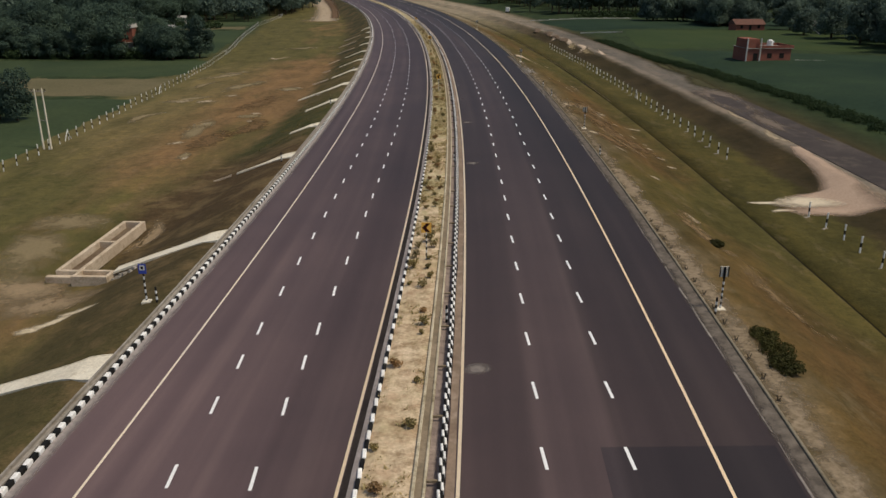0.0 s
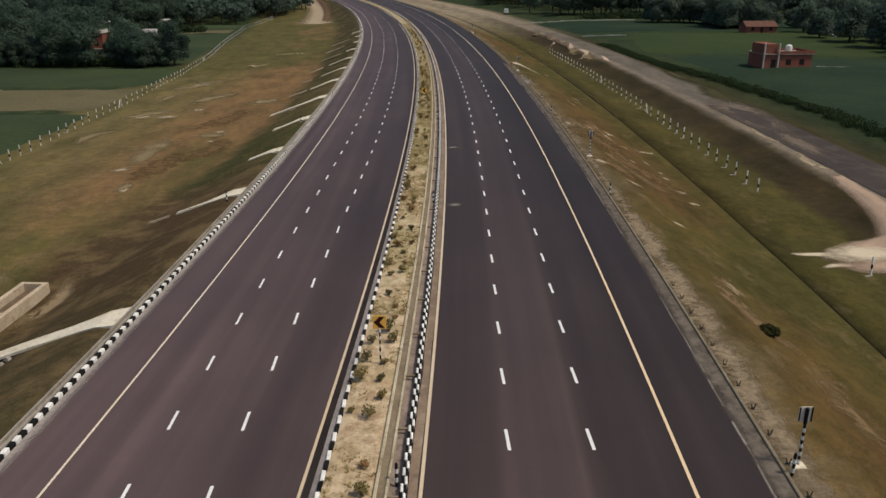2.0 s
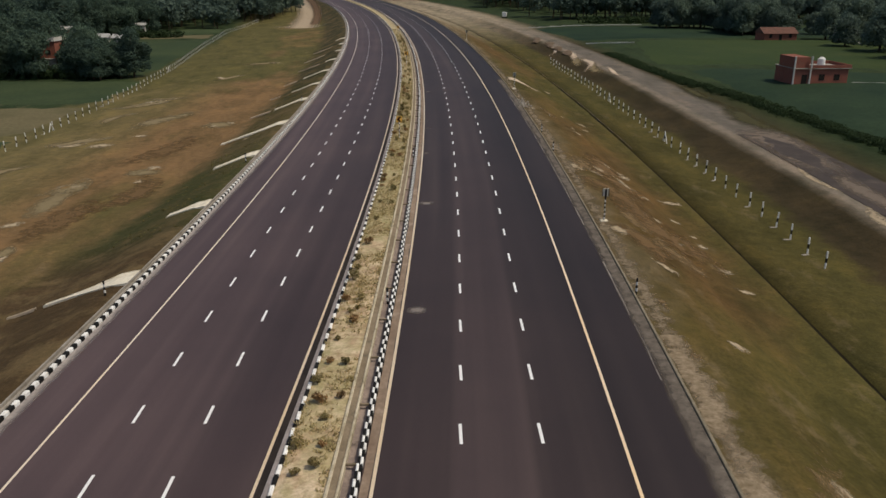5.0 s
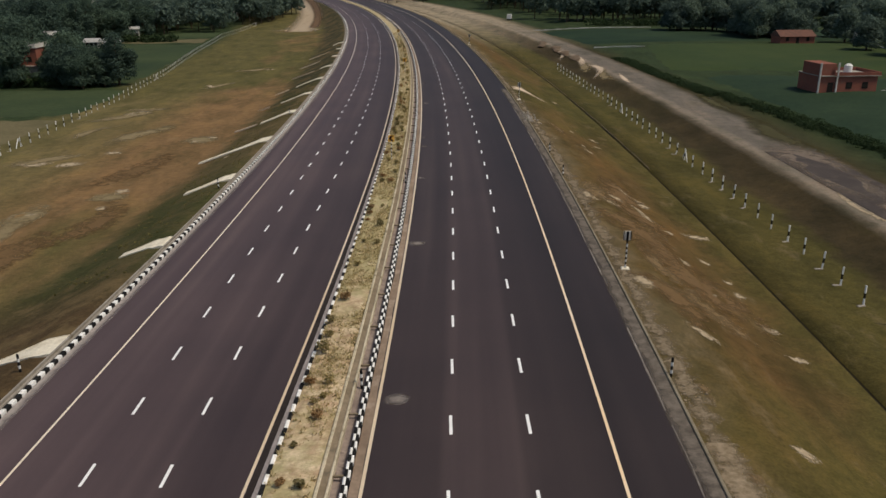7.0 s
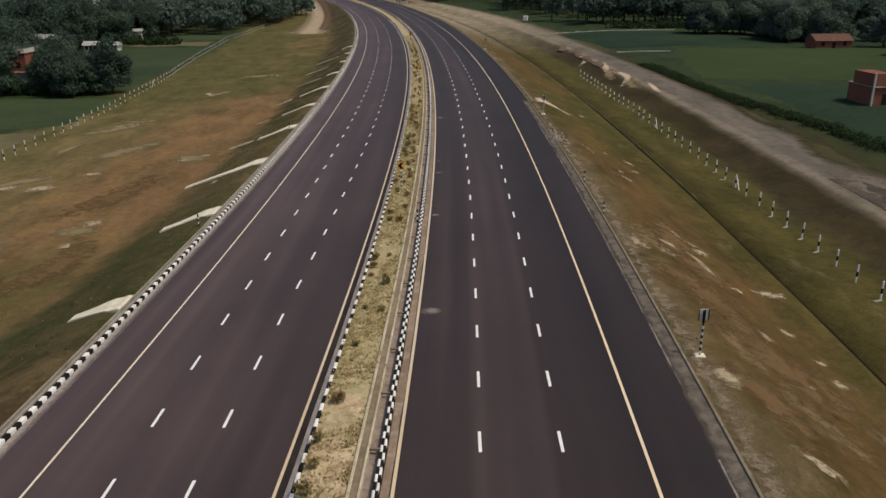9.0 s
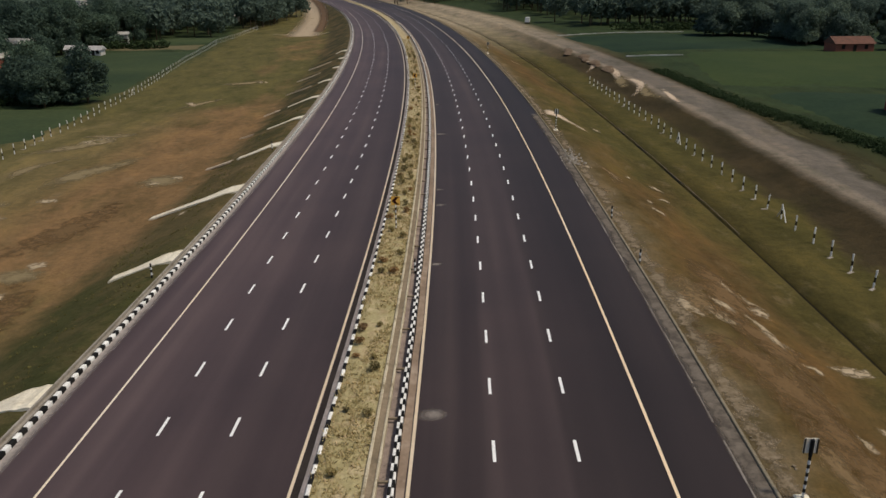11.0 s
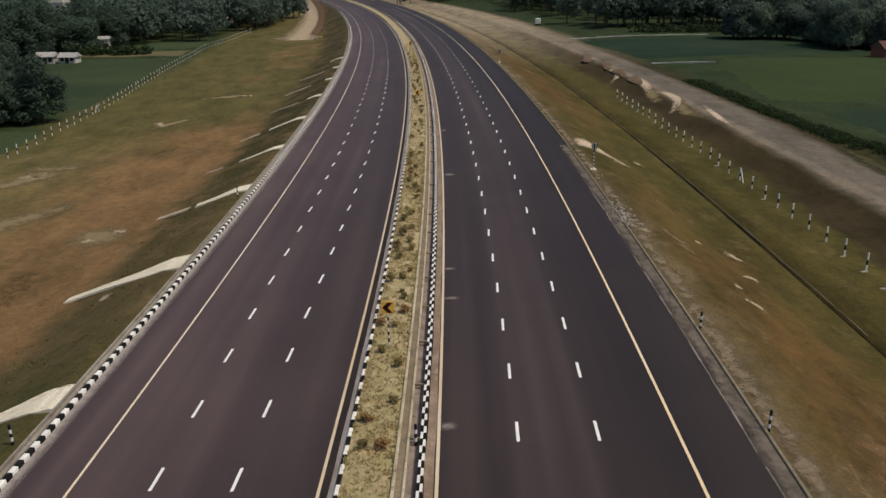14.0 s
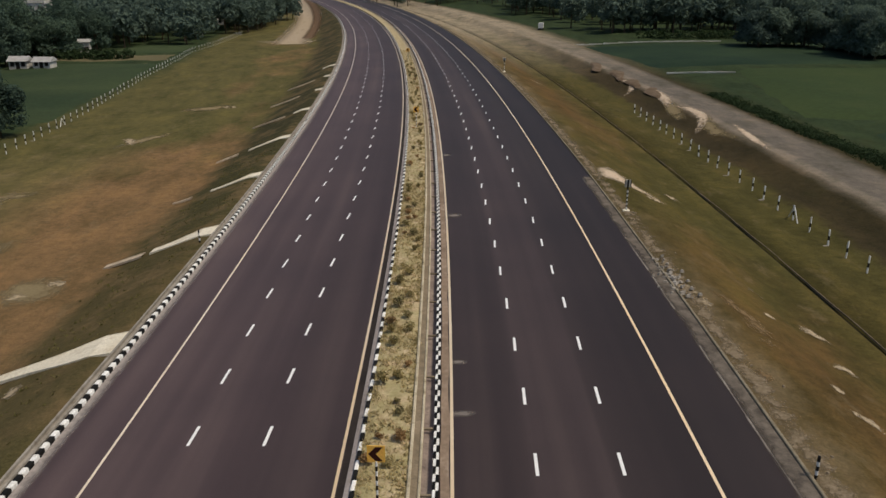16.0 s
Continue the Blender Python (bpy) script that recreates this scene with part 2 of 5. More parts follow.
    worn = mix_node(n, l, 1.0, worn, ramp_node(n, l, along, [(0.40, (1, 1, 1)), (0.45, (0.35, 0.35, 0.35)), (0.55, (0.35, 0.35, 0.35)), (0.60, (1, 1, 1))]), "MULTIPLY")
    fill = mix_node(n, l, worn, fill, (0.144, 0.103, 0.051))
    reach = math_node(n, l, "ADD", fac, ramp_node(n, l, along, [(0.22, (0, 0, 0)), (0.29, (0.030, 0.030, 0.030)), (0.36, (0.028, 0.028, 0.028)), (0.43, (0.014, 0.014, 0.014)), (0.52, (0, 0, 0))]))
    on_slope = ramp_node(n, l, reach, [(at(-28.2), (0, 0, 0)), (at(-25.2), (1, 1, 1)), (at(-11), (1, 1, 1)), (at(-8), (0, 0, 0))])
    col = mix_node(n, l, on_slope, col, fill)
    # tufts and bare specks
    tuft = noise_node(n, l, pos, 0.9, 6, 0.75)
    col = mix_node(n, l, 1.0, col, ramp_node(n, l, tuft, [(0.28, (0.7, 0.74, 0.68)), (0.5, (1, 1, 1)), (0.75, (1.3, 1.25, 1.2))]), "MULTIPLY")
    fine = noise_node(n, l, pos, 6.0, 4, 0.7)
    col = mix_node(n, l, 1.0, col, ramp_node(n, l, fine, [(0.3, (0.75, 0.75, 0.75)), (0.7, (1.22, 1.22, 1.22))]), "MULTIPLY")
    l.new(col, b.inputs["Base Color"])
    bump_node(n, l, tuft, b, 0.6, 0.25)
    return m


def soil_mat(name):
    """Dry planting soil with stretches of low green growth; the road runs along y."""
    m, n, l, b = node_mat(name, 0.95)
    pos = n.new("ShaderNodeNewGeometry").outputs["Position"]
    sep = n.new("ShaderNodeSeparateXYZ")
    l.new(pos, sep.inputs[0])
    clod = noise_node(n, l, pos, 5.0, 5, 0.7)
    col = mix_node(n, l, ramp_node(n, l, noise_node(n, l, pos, 0.30), [(0.35, (0, 0, 0)), (0.65, (1, 1, 1))]), (0.66, 0.53, 0.37), (0.50, 0.395, 0.245))
    col = mix_node(n, l, ramp_node(n, l, noise_node(n, l, pos, 1.3, 6, 0.75), [(0.44, (0, 0, 0)), (0.62, (0.85, 0.85, 0.85))]), col, (0.27, 0.185, 0.105))
    col = mix_node(n, l, ramp_node(n, l, noise_node(n, l, pos, 0.9, 5, 0.7), [(0.50, (0, 0, 0)), (0.64, (0.5, 0.5, 0.5))]), col, (0.46, 0.31, 0.20))
    grown = ramp_node(n, l, math_node(n, l, "MULTIPLY", sep.outputs[1], 0.004), [(0.20, (0.22, 0.22, 0.22)), (0.30, (0.42, 0.42, 0.42)), (0.36, (0.25, 0.25, 0.25)), (0.42, (0.5, 0.5, 0.5)), (0.58, (0.45, 0.45, 0.45)), (0.9, (0.4, 0.4, 0.4))])
    spread = math_node(n, l, "ADD", noise_node(n, l, pos, 0.8, 6, 0.75), math_node(n, l, "SUBTRACT", grown, 0.33))
    col = mix_node(n, l, ramp_node(n, l, spread, [(0.45, (0, 0, 0)), (0.68, (0.85, 0.85, 0.85))]), col, (0.345, 0.308, 0.155))
    col = mix_node(n, l, 1.0, col, ramp_node(n, l, clod, [(0.25, (0.72, 0.72, 0.72)), (0.75, (1.2, 1.2, 1.2))]), "MULTIPLY")
    l.new(col, b.inputs["Base Color"])
    bump_node(n, l, clod, b, 0.8, 0.03)
    return m


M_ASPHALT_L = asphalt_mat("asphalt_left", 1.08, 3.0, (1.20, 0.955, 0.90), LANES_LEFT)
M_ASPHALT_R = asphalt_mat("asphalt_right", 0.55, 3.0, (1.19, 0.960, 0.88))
M_GROUND = ground_mat("earth_and_dry_grass")
M_WHITE_LINE = plain_mat("white_road_paint", (0.93, 0.93, 0.91), (0.88, 0.88, 0.86), 1.2, 25, 0.55, 0.1)
M_YELLOW = plain_mat("yellow_road_paint", (0.90, 0.66, 0.37), (0.90, 0.74, 0.53), 0.06, 14, 0.6, 0.1, dirt=(0.80, 0.62, 0.42))
M_CREAM = plain_mat("faded_road_paint", (0.85, 0.70, 0.49), (0.81, 0.73, 0.59), 0.06, 14, 0.6, 0.1, dirt=(0.72, 0.61, 0.48))
M_OCHRE = plain_mat("dull_yellow_road_paint", (0.70, 0.54, 0.33), (0.74, 0.62, 0.45), 0.06, 14, 0.6, 0.1, dirt=(0.62, 0.49, 0.33))
for paint in (M_YELLOW, M_CREAM, M_OCHRE, M_WHITE_LINE):
    gloss = paint.node_tree.nodes["Principled BSDF"]
    gloss.inputs["Specular IOR Level"].default_value = 0.9
    gloss.inputs["Roughness"].default_value = 0.32
M_KERB_W = plain_mat("white_kerb_paint", (0.88, 0.88, 0.86), (0.76, 0.75, 0.72), 1.5, 12, 0.7, 0.2, dirt=(0.62, 0.58, 0.52), vary=0.08)
M_KERB_B = plain_mat("black_kerb_paint", (0.010, 0.010, 0.010), (0.020, 0.019, 0.018), 1.5, 12, 0.6, 0.2, vary=0.2)
M_ASPHALT = plain_mat("dusty_asphalt", (0.052, 0.044, 0.042), (0.072, 0.060, 0.055), 0.12, 6, 0.9, 0.3, dirt=(0.105, 0.088, 0.074))
M_CONC = plain_mat("concrete", (0.36, 0.33, 0.29), (0.26, 0.235, 0.20), 0.5, 7, 0.9, 0.3, dirt=(0.17, 0.145, 0.11))
M_RIDGE = plain_mat("drain_concrete", (0.58, 0.51, 0.38), (0.40, 0.345, 0.24), 0.35, 7, 0.9, 0.3, dirt=(0.20, 0.165, 0.10))
M_EDGING = plain_mat("weathered_edging", (0.26, 0.225, 0.165), (0.20, 0.17, 0.12), 0.5, 7, 0.95, 0.3, dirt=(0.15, 0.125, 0.085))
M_COVER = plain_mat("dusty_drain_cover", (0.27, 0.215, 0.15), (0.19, 0.15, 0.10), 0.5, 7, 0.95, 0.3, dirt=(0.14, 0.115, 0.08))
M_APRON = plain_mat("grey_kerb_concrete", (0.36, 0.32, 0.31), (0.24, 0.21, 0.20), 0.5, 7, 0.9, 0.3, dirt=(0.24, 0.21, 0.19))
M_BASIN = plain_mat("stained_basin_concrete", (0.60, 0.50, 0.38), (0.46, 0.37, 0.27), 0.5, 6, 0.9, 0.4, dirt=(0.30, 0.235, 0.155))
M_CHANNEL = plain_mat("silted_channel", (0.30, 0.245, 0.215), (0.20, 0.16, 0.145), 0.8, 7, 0.95, 0.4, dirt=(0.11, 0.088, 0.080))
M_CONC_L = plain_mat("pale_concrete", (0.82, 0.76, 0.62), (0.74, 0.67, 0.53), 0.4, 6, 0.9, 0.3, dirt=(0.56, 0.48, 0.35))
M_SOIL = soil_mat("median_soil")
M_DUST = plain_mat("dusty_gravel", (0.30, 0.225, 0.165), (0.20, 0.145, 0.105), 0.25, 5, 0.95, 0.6, dirt=(0.37, 0.295, 0.23))
M_REDSOIL = plain_mat("red_soil", (0.115, 0.080, 0.052), (0.165, 0.125, 0.088), 0.3, 3, 0.95, 0.6, dirt=(0.09, 0.062, 0.034))
M_SMEAR = fade_mat("washed_silt", (0.24, 0.21, 0.19), (0.15, 0.13, 0.12), 0.0, 1.0, 0.5)
M_SANDY = fade_mat("pale_sand_scatter", (0.45, 0.37, 0.26), (0.28, 0.22, 0.14), 0.0, 1.0, 1.5, ragged=1.9, cover=-0.01)
M_VERGE = fade_mat("gravel_scatter", (0.25, 0.20, 0.14), (0.13, 0.10, 0.06), 18.5, 1.2, 1.4, cover=-0.1)
M_KERB_DUST = fade_mat("kerb_dust", (0.40, 0.36, 0.33), (0.24, 0.21, 0.20), -16.95, 0.85, 0.25, cover=-0.05)
M_BLACK = plain_mat("black_paint", (0.015, 0.015, 0.015), (0.02, 0.02, 0.02), 2, 20, 0.5, 0.0)
M_WHITE = plain_mat("white_paint", (0.78, 0.78, 0.76), (0.70, 0.70, 0.67), 2, 20, 0.6, 0.0)
M_ARROW = plain_mat("dark_red_arrow", (0.055, 0.016, 0.012), (0.045, 0.013, 0.010), 2, 20, 0.5, 0.0)
M_SIGN_Y = plain_mat("yellow_sign_sheet", (0.98, 0.56, 0.12), (0.95, 0.52, 0.10), 2, 20, 0.4, 0.0)
M_SIGN_B = plain_mat("blue_sign_sheet", (0.05, 0.08, 0.42), (0.06, 0.09, 0.38), 2, 20, 0.4, 0.0)
M_ALU = plain_mat("grey_sign_back", (0.86, 0.80, 0.68), (0.76, 0.70, 0.58), 3, 20, 0.6, 0.1)
M_BRICK = plain_mat("red_brick", (0.27, 0.10, 0.07), (0.22, 0.085, 0.062), 0.5, 8, 0.9, 0.3, dirt=(0.20, 0.11, 0.08))
M_WALL_W = plain_mat("whitewashed_wall", (0.60, 0.58, 0.54), (0.42, 0.40, 0.36), 0.4, 5, 0.9, 0.1, dirt=(0.30, 0.27, 0.23))
M_ROOF_D = plain_mat("weathered_tile_roof", (0.17, 0.085, 0.065), (0.12, 0.07, 0.055), 0.8, 6, 0.9, 0.4)
M_TIN = plain_mat("grey_sheet_roof", (0.42, 0.42, 0.42), (0.33, 0.32, 0.31), 0.8, 6, 0.5, 0.1)
M_DARK = plain_mat("dark_opening", (0.02, 0.018, 0.016), (0.03, 0.026, 0.022), 2, 9, 0.9, 0.0)
M_BARK = plain_mat("bark", (0.10, 0.075, 0.05), (0.07, 0.052, 0.036), 1.5, 9, 0.95, 0.5)
M_LEAF = leaf_mat("tree_leaves", (0.066, 0.104, 0.080), (0.086, 0.130, 0.096))
# distance haze is put into this paler, bluer copy of the leaf colour
M_HAZED_LEAF = leaf_mat("hazed_leaves", (0.104, 0.150, 0.124), (0.130, 0.180, 0.142))
M_SHRUB = leaf_mat("shrub_leaves", (0.22, 0.19, 0.085), (0.30, 0.25, 0.12), (0.38, 0.29, 0.16))
M_SHRUB_DRY = leaf_mat("dry_shrub_leaves", (0.27, 0.17, 0.085), (0.35, 0.225, 0.11), (0.42, 0.29, 0.16))
M_CROP = plain_mat("green_crop", (0.015, 0.031, 0.019), (0.030, 0.051, 0.026), 0.03, 1.2, 0.95, 0.6, dirt=(0.021, 0.038, 0.021))
M_CROP_Y = plain_mat("light_green_crop", (0.044, 0.064, 0.022), (0.032, 0.052, 0.020), 0.03, 1.2, 0.95, 0.6, dirt=(0.050, 0.066, 0.024))
M_STUBBLE = plain_mat("tan_stubble", (0.150, 0.126, 0.070), (0.112, 0.102, 0.055), 0.03, 1.5, 0.95, 0.6, dirt=(0.095, 0.088, 0.045))
M_CROP_L = plain_mat("young_crop", (0.030, 0.048, 0.024), (0.052, 0.071, 0.032), 0.03, 1.2, 0.95, 0.6, dirt=(0.036, 0.052, 0.026))
M_HEDGE = leaf_mat("hedge_leaves", (0.028, 0.050, 0.022), (0.040, 0.064, 0.029))

# ---- plan of the road ----
BANK = 0.045


def mid(st):
    """Where the middle of the median lies across, and its slope, at a station."""
    k = 0.00025 if st < 112 else 0.00026
    s0 = max(-60.0, min(st, 900.0))
    x = -0.15 - k * (s0 - 112) ** 2
    s = -2 * k * (s0 - 112)
    return x + s * (st - s0), s


def at(st, d):
    """The place d metres to the right of the median's middle."""
    x, s = mid(st)
    q = math.sqrt(1 + s * s)
    return x + d / q, st - s * d / q


def heading(st):
    return math.atan(-mid(st)[1]) * -1


def station(x, y):
    st = y
    for _ in range(12):
        px, py = at(st, 0)
        s = mid(st)[1]
        q = math.sqrt(1 + s * s)
        st += ((x - px) * s + (y - py)) / q
    px, py = at(st, 0)
    s = mid(st)[1]
    q = math.sqrt(1 + s * s)
    return st, ((x - px) - (y - py) * s) / q


PROFILE = [(-1300, -5.2), (-400, -5.2), (-120, -5.0), (-58, -4.8), (-50, -4.6), (-34, -4.5), (-28.5, -4.35), (-26.8, -4.05), (-19.2, -1.05), (-18.0, -0.93), (-17.0, -0.95),
           (17.0, 0.64), (18.0, 0.68), (19.4, 0.70), (20.6, 0.50), (28.3, -2.65), (30.0, -2.9), (31.3, -2.92), (31.42, -3.2), (31.62, -3.2), (31.74, -2.92), (38, -2.98), (42.0, -3.05),
           (43.2, -2.8), (46.4, -1.85), (47.6, -1.70), (54.8, -1.70), (56.5, -2.0), (58.0, -2.2), (80, -1.2), (140, -1.0), (400, -4.0), (1300, -5.2)]


def ground_z(st, d):
    z = np.interp(d, [p[0] for p in PROFILE], [p[1] for p in PROFILE])
    if abs(d) > 19.5:
        x, y = at(st, d)
        k = min(1.0, (abs(d) - 19.5) / 4) * (0.35 if 30 < d < 33 else 0.1 if 47 < d < 56 else 1)
        if 22.5 < d < 28.5 and st < 210:
            # a gully worn along the slope
            way = 25.5 + 1.1 * noise.noise((st * 0.06, 5.0, 0.0)) + 0.4 * noise.noise((st * 0.3, 9.0, 0.0))
            z -= (0.22 + 0.3 * noise.noise((st * 0.11, 2.0, 4.0))) * math.exp(-((d - way) / 0.5) ** 2)
        # the hollow round the settling basin
        z -= 0.75 * math.exp(-(((x + 31.5) / 4.2) ** 4 + ((y - 68.0) / 10.0) ** 4))
        z += k * (0.16 * noise.noise((x * 0.09, y * 0.09, 3.0)) + 0.07 * noise.noise((x * 0.4, y * 0.4, 7.0)))
    return float(z)


def ground_at(x, y):
    return ground_z(*station(x, y))


# ---- building helpers ----
class Mesh:
    """Collects corners and faces, with a place across and along for each corner where it is swept."""

    def __init__(self):
        self.v, self.f, self.uv = [], [], []

    def add(self, verts, faces):
        o = len(self.v)
        self.v += [tuple(p) for p in verts]
        self.f += [tuple(o + k for k in f) for f in faces]

    def box(self, cx, cy, cz, sx, sy, sz, rz=0.0, taper=1.0):
        """A block on its base centre."""
        c, s = math.cos(rz), math.sin(rz)
        pts = []
        for z, k in ((0, 1.0), (sz, taper)):
            for ax, ay in ((-1, -1), (1, -1), (1, 1), (-1, 1)):
                px, py = ax * sx / 2 * k, ay * sy / 2 * k
                pts.append((cx + px * c - py * s, cy + px * s + py * c, cz + z))
        self.add(pts, [(3, 2, 1, 0), (4, 5, 6, 7), (0, 1, 5, 4), (1, 2, 6, 5), (2, 3, 7, 6), (3, 0, 4, 7)])

    def block(self, sx, sy, sz, ch=0.03):
        """A block with a chamfered top, on its base centre at the origin."""
        pts = []
        for z, e in ((0, 0), (sz - ch, 0), (sz, ch)):
            for ax, ay in ((-1, -1), (1, -1), (1, 1), (-1, 1)):
                pts.append((ax * (sx / 2 - e), ay * (sy / 2 - e), z))
        fs = [(3, 2, 1, 0), (8, 9, 10, 11)]
        for r in (0, 4):
            fs += [(r + k, r + (k + 1) % 4, r + 4 + (k + 1) % 4, r + 4 + k) for k in range(4)]
        self.add(pts, fs)

    def tube(self, a, b, r0, r1, seg=8, cap=True):
        a, b = Vector(a), Vector(b)
        way = (b - a).normalized()
        u = way.orthogonal().normalized()
        w = way.cross(u)
        pts = []
        for p, r in ((a, r0), (b, r1)):
            pts += [p + r * (math.cos(2 * math.pi * k / seg) * u + math.sin(2 * math.pi * k / seg) * w) for k in range(seg)]
        fs = [(k, (k + 1) % seg, seg + (k + 1) % seg, seg + k) for k in range(seg)]
        if cap:
            fs += [tuple(range(seg))[::-1], tuple(range(seg, 2 * seg))]
        self.add(pts, fs)

    def sweep(self, profile, st0, st1, step, zoff=0.0, banked=True, closed=True, jitter=0.0):
        """Draws a profile of (across, height) along the road; heights ride on the banked road plane."""
        n = max(1, round((st1 - st0) / step))
        o = len(self.v)
        m = len(profile)
        for k in range(n + 1):
            st = st0 + (st1 - st0) * k / n
            for d, z in profile:
                j = jitter * noise.noise((st * 0.35, d * 3.1, 2.0)) if jitter else 0.0
                x, y = at(st, d + j)
                self.v.append((x, y, z + zoff + (BANK * d if banked else 0)))
                self.uv.append((d, st))
        for k in range(n):
            for i in range(m if closed else m - 1):
                a, b = o + k * m + i, o + k * m + (i + 1) % m
                self.f.append((a, b, b + m, a + m))
        if closed:
            self.f.append(tuple(o + i for i in range(m)))
            self.f.append(tuple(o + n * m + i for i in range(m))[::-1])

    def data(self, name, mat, smooth=False):
        me = bpy.data.meshes.new(name)
        me.from_pydata(self.v, [], self.f)
        if len(self.uv) == len(self.v) and self.uv:
            layer = me.uv_layers.new(name="UVMap")
            vi = np.empty(len(me.loops), dtype=np.int32)
            me.loops.foreach_get("vertex_index", vi)
            layer.data.foreach_set("uv", np.array(self.uv, dtype=np.float32)[vi].ravel())
        me.materials.append(mat)
        if smooth:
            me.polygons.foreach_set("use_smooth", [True] * len(me.polygons))
        bm = bmesh.new()
        bm.from_mesh(me)
        bmesh.ops.recalc_face_normals(bm, faces=bm.faces)
        bm.to_mesh(me)
        bm.free()
        return me


def thing(name, data=None, m=None, label="", category="", group="", kind=""):
    ob = new(name, data)
    if m is not None:
        ob.matrix_world = m
    return tagged(ob, label, category, group, kind)


def part(name, mesh, material, parent, label="", m=None, smooth=False):
    ob = new(name, mesh.data(name, material, smooth) if isinstance(mesh, Mesh) else mesh)
    ob.parent = parent
    if m is not None:
        ob.matrix_basis = m
    return tagged(ob, label)


def stand(st, d, lift=0.0, turn=0.0):
    x, y = at(st, d)
    return pose(x, y, ground_z(st, d) + lift, 0, 0, math.degrees(heading(st)) * 1.0 + turn)


# ---- ground ----
sts = list(np.arange(-1500, -60, 120)) + list(np.arange(-60, 300, 2.5)) + list(np.arange(300, 520, 4)) + list(np.arange(520, 900, 10)) + list(np.arange(900, 4001, 200))
cols = sorted(set([p[0] for p in PROFILE] + list(range(-120, -56, 4)) + list(range(-56, -28, 2)) + [-25, -23.5, -22, -20.5] + [22.5, 23.5, 24.1, 24.6, 25.1, 25.6, 26.1, 26.6, 27.2, 30, 34.5, 36, 39.5, 44.3, 45.4, 50]
                  + list(range(60, 121, 6)) + [-800, -250, -170, 170, 250, 800]))
g = Mesh()
for st in sts:
    for d in cols:
        x, y = at(st, d)
        g.v.append((x, y, ground_z(st, d) - (0.05 if abs(d) < 17.9 else 0)))
        g.uv.append((d, st))
nc = len(cols)
for r in range(len(sts) - 1):
    for c in range(nc - 1):
        o = r * nc + c
        g.f.append((o, o + 1, o + nc + 1, o + nc))
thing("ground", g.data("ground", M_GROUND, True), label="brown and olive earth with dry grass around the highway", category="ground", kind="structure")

# ---- carriageways ----
ROAD_END = 760
left_road = Mesh()
left_road.sweep([(-16.9, -0.15), (-16.9, 0), (-14, 0), (-10, 0), (-6, 0), (-2.0, 0), (-2.0, -0.15)], -60, ROAD_END, 4)
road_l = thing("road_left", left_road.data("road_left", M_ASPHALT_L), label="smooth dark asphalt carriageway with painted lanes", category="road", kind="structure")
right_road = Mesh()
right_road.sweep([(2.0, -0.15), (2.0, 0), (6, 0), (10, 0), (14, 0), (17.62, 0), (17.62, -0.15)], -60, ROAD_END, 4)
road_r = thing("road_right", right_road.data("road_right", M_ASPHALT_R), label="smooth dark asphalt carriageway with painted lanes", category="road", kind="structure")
for d, road, half, paint in ((-13.75, road_l, 0.062, M_CREAM), (-2.52, road_l, 0.072, M_OCHRE), (2.57, road_r, 0.08, M_OCHRE), (13.76, road_r, 0.072, M_YELLOW)):
    ln = Mesh()
    ln.sweep([(d - half, 0.003), (d - half, 0.008), (d + half, 0.008), (d + half, 0.003)], -60, ROAD_END, 4)
    part("edge_line", ln, paint, road, "worn yellow painted edge line")
dash_mesh = Mesh()
dash_mesh.box(0, 0, 0.004, 0.155, 1.7, 0.005)
dash_data = dash_mesh.data("lane_dash", M_WHITE_LINE)
for d, phase, pitch, road in ((6.32, 46.38, 5.925, road_r), (10.07, 46.3, 5.92, road_r), (-6.35, 48.4, 5.988, road_l), (-10.05, 48.62, 5.988, road_l)):
    for k in range(-8, 84):
        st = phase + pitch * k
        if road is road_l and k < -1:
            # the older stretch was painted out of step
            st += 1.6 if k == -2 else 2.85
        x, y = at(st, d)
        part("lane_dash", dash_data, None, road, m=pose(x, y, BANK * d, 0, math.degrees(-math.atan(BANK)), math.degrees(heading(st))))

# ---- verge of the right carriageway ----
M_SHOULDER = fade_mat("dusty_shoulder", (0.185, 0.158, 0.130), (0.072, 0.061, 0.052), 17.45, 0.88, 0.7, fine=1.6, cover=0.05, ragged=0.35)
strip = Mesh()
strip.sweep([(16.62, 0.005), (16.82, 0.009), (17.2, 0.012), (17.65, 0.014)], -60, 190, 1.0, closed=False)
thing("shoulder", strip.data("shoulder", M_SHOULDER), label="dusty grey shoulder strip beside the asphalt", category="shoulder", kind="structure")
M_LIP = plain_mat("pale_lip_concrete", (0.32, 0.29, 0.26), (0.15, 0.13, 0.115), 0.3, 7, 0.9, 0.3, dirt=(0.08, 0.07, 0.06))
lip_rng = random.Random(17)
for a, b in ((24, 62), (74.6, 92), (98.6, 126), (127, 152), (157, 171)):
    lip = Mesh()
    st = a
    while st < b:
        run = lip_rng.uniform(0.8, 3.0)
        w = lip_rng.uniform(0.015, 0.055)
        off = 16.8 + 0.04 * noise.noise((st * 0.3, 1.0, 6.0))
        lip.sweep([(off - w, -0.05), (off - w, 0.012), (off, 0.024), (off + w, 0.016), (off + w, -0.05)], st, min(st + run, b), 1.2, jitter=0.05)
        st += run + (lip_rng.uniform(0.3, 1.6) if lip_rng.random() < 0.16 else 0.0)
    thing("shoulder_edge", lip.data("shoulder_edge", M_LIP), label="pale broken concrete lip of the shoulder strip", category="shoulder", kind="structure")
kr = Mesh()
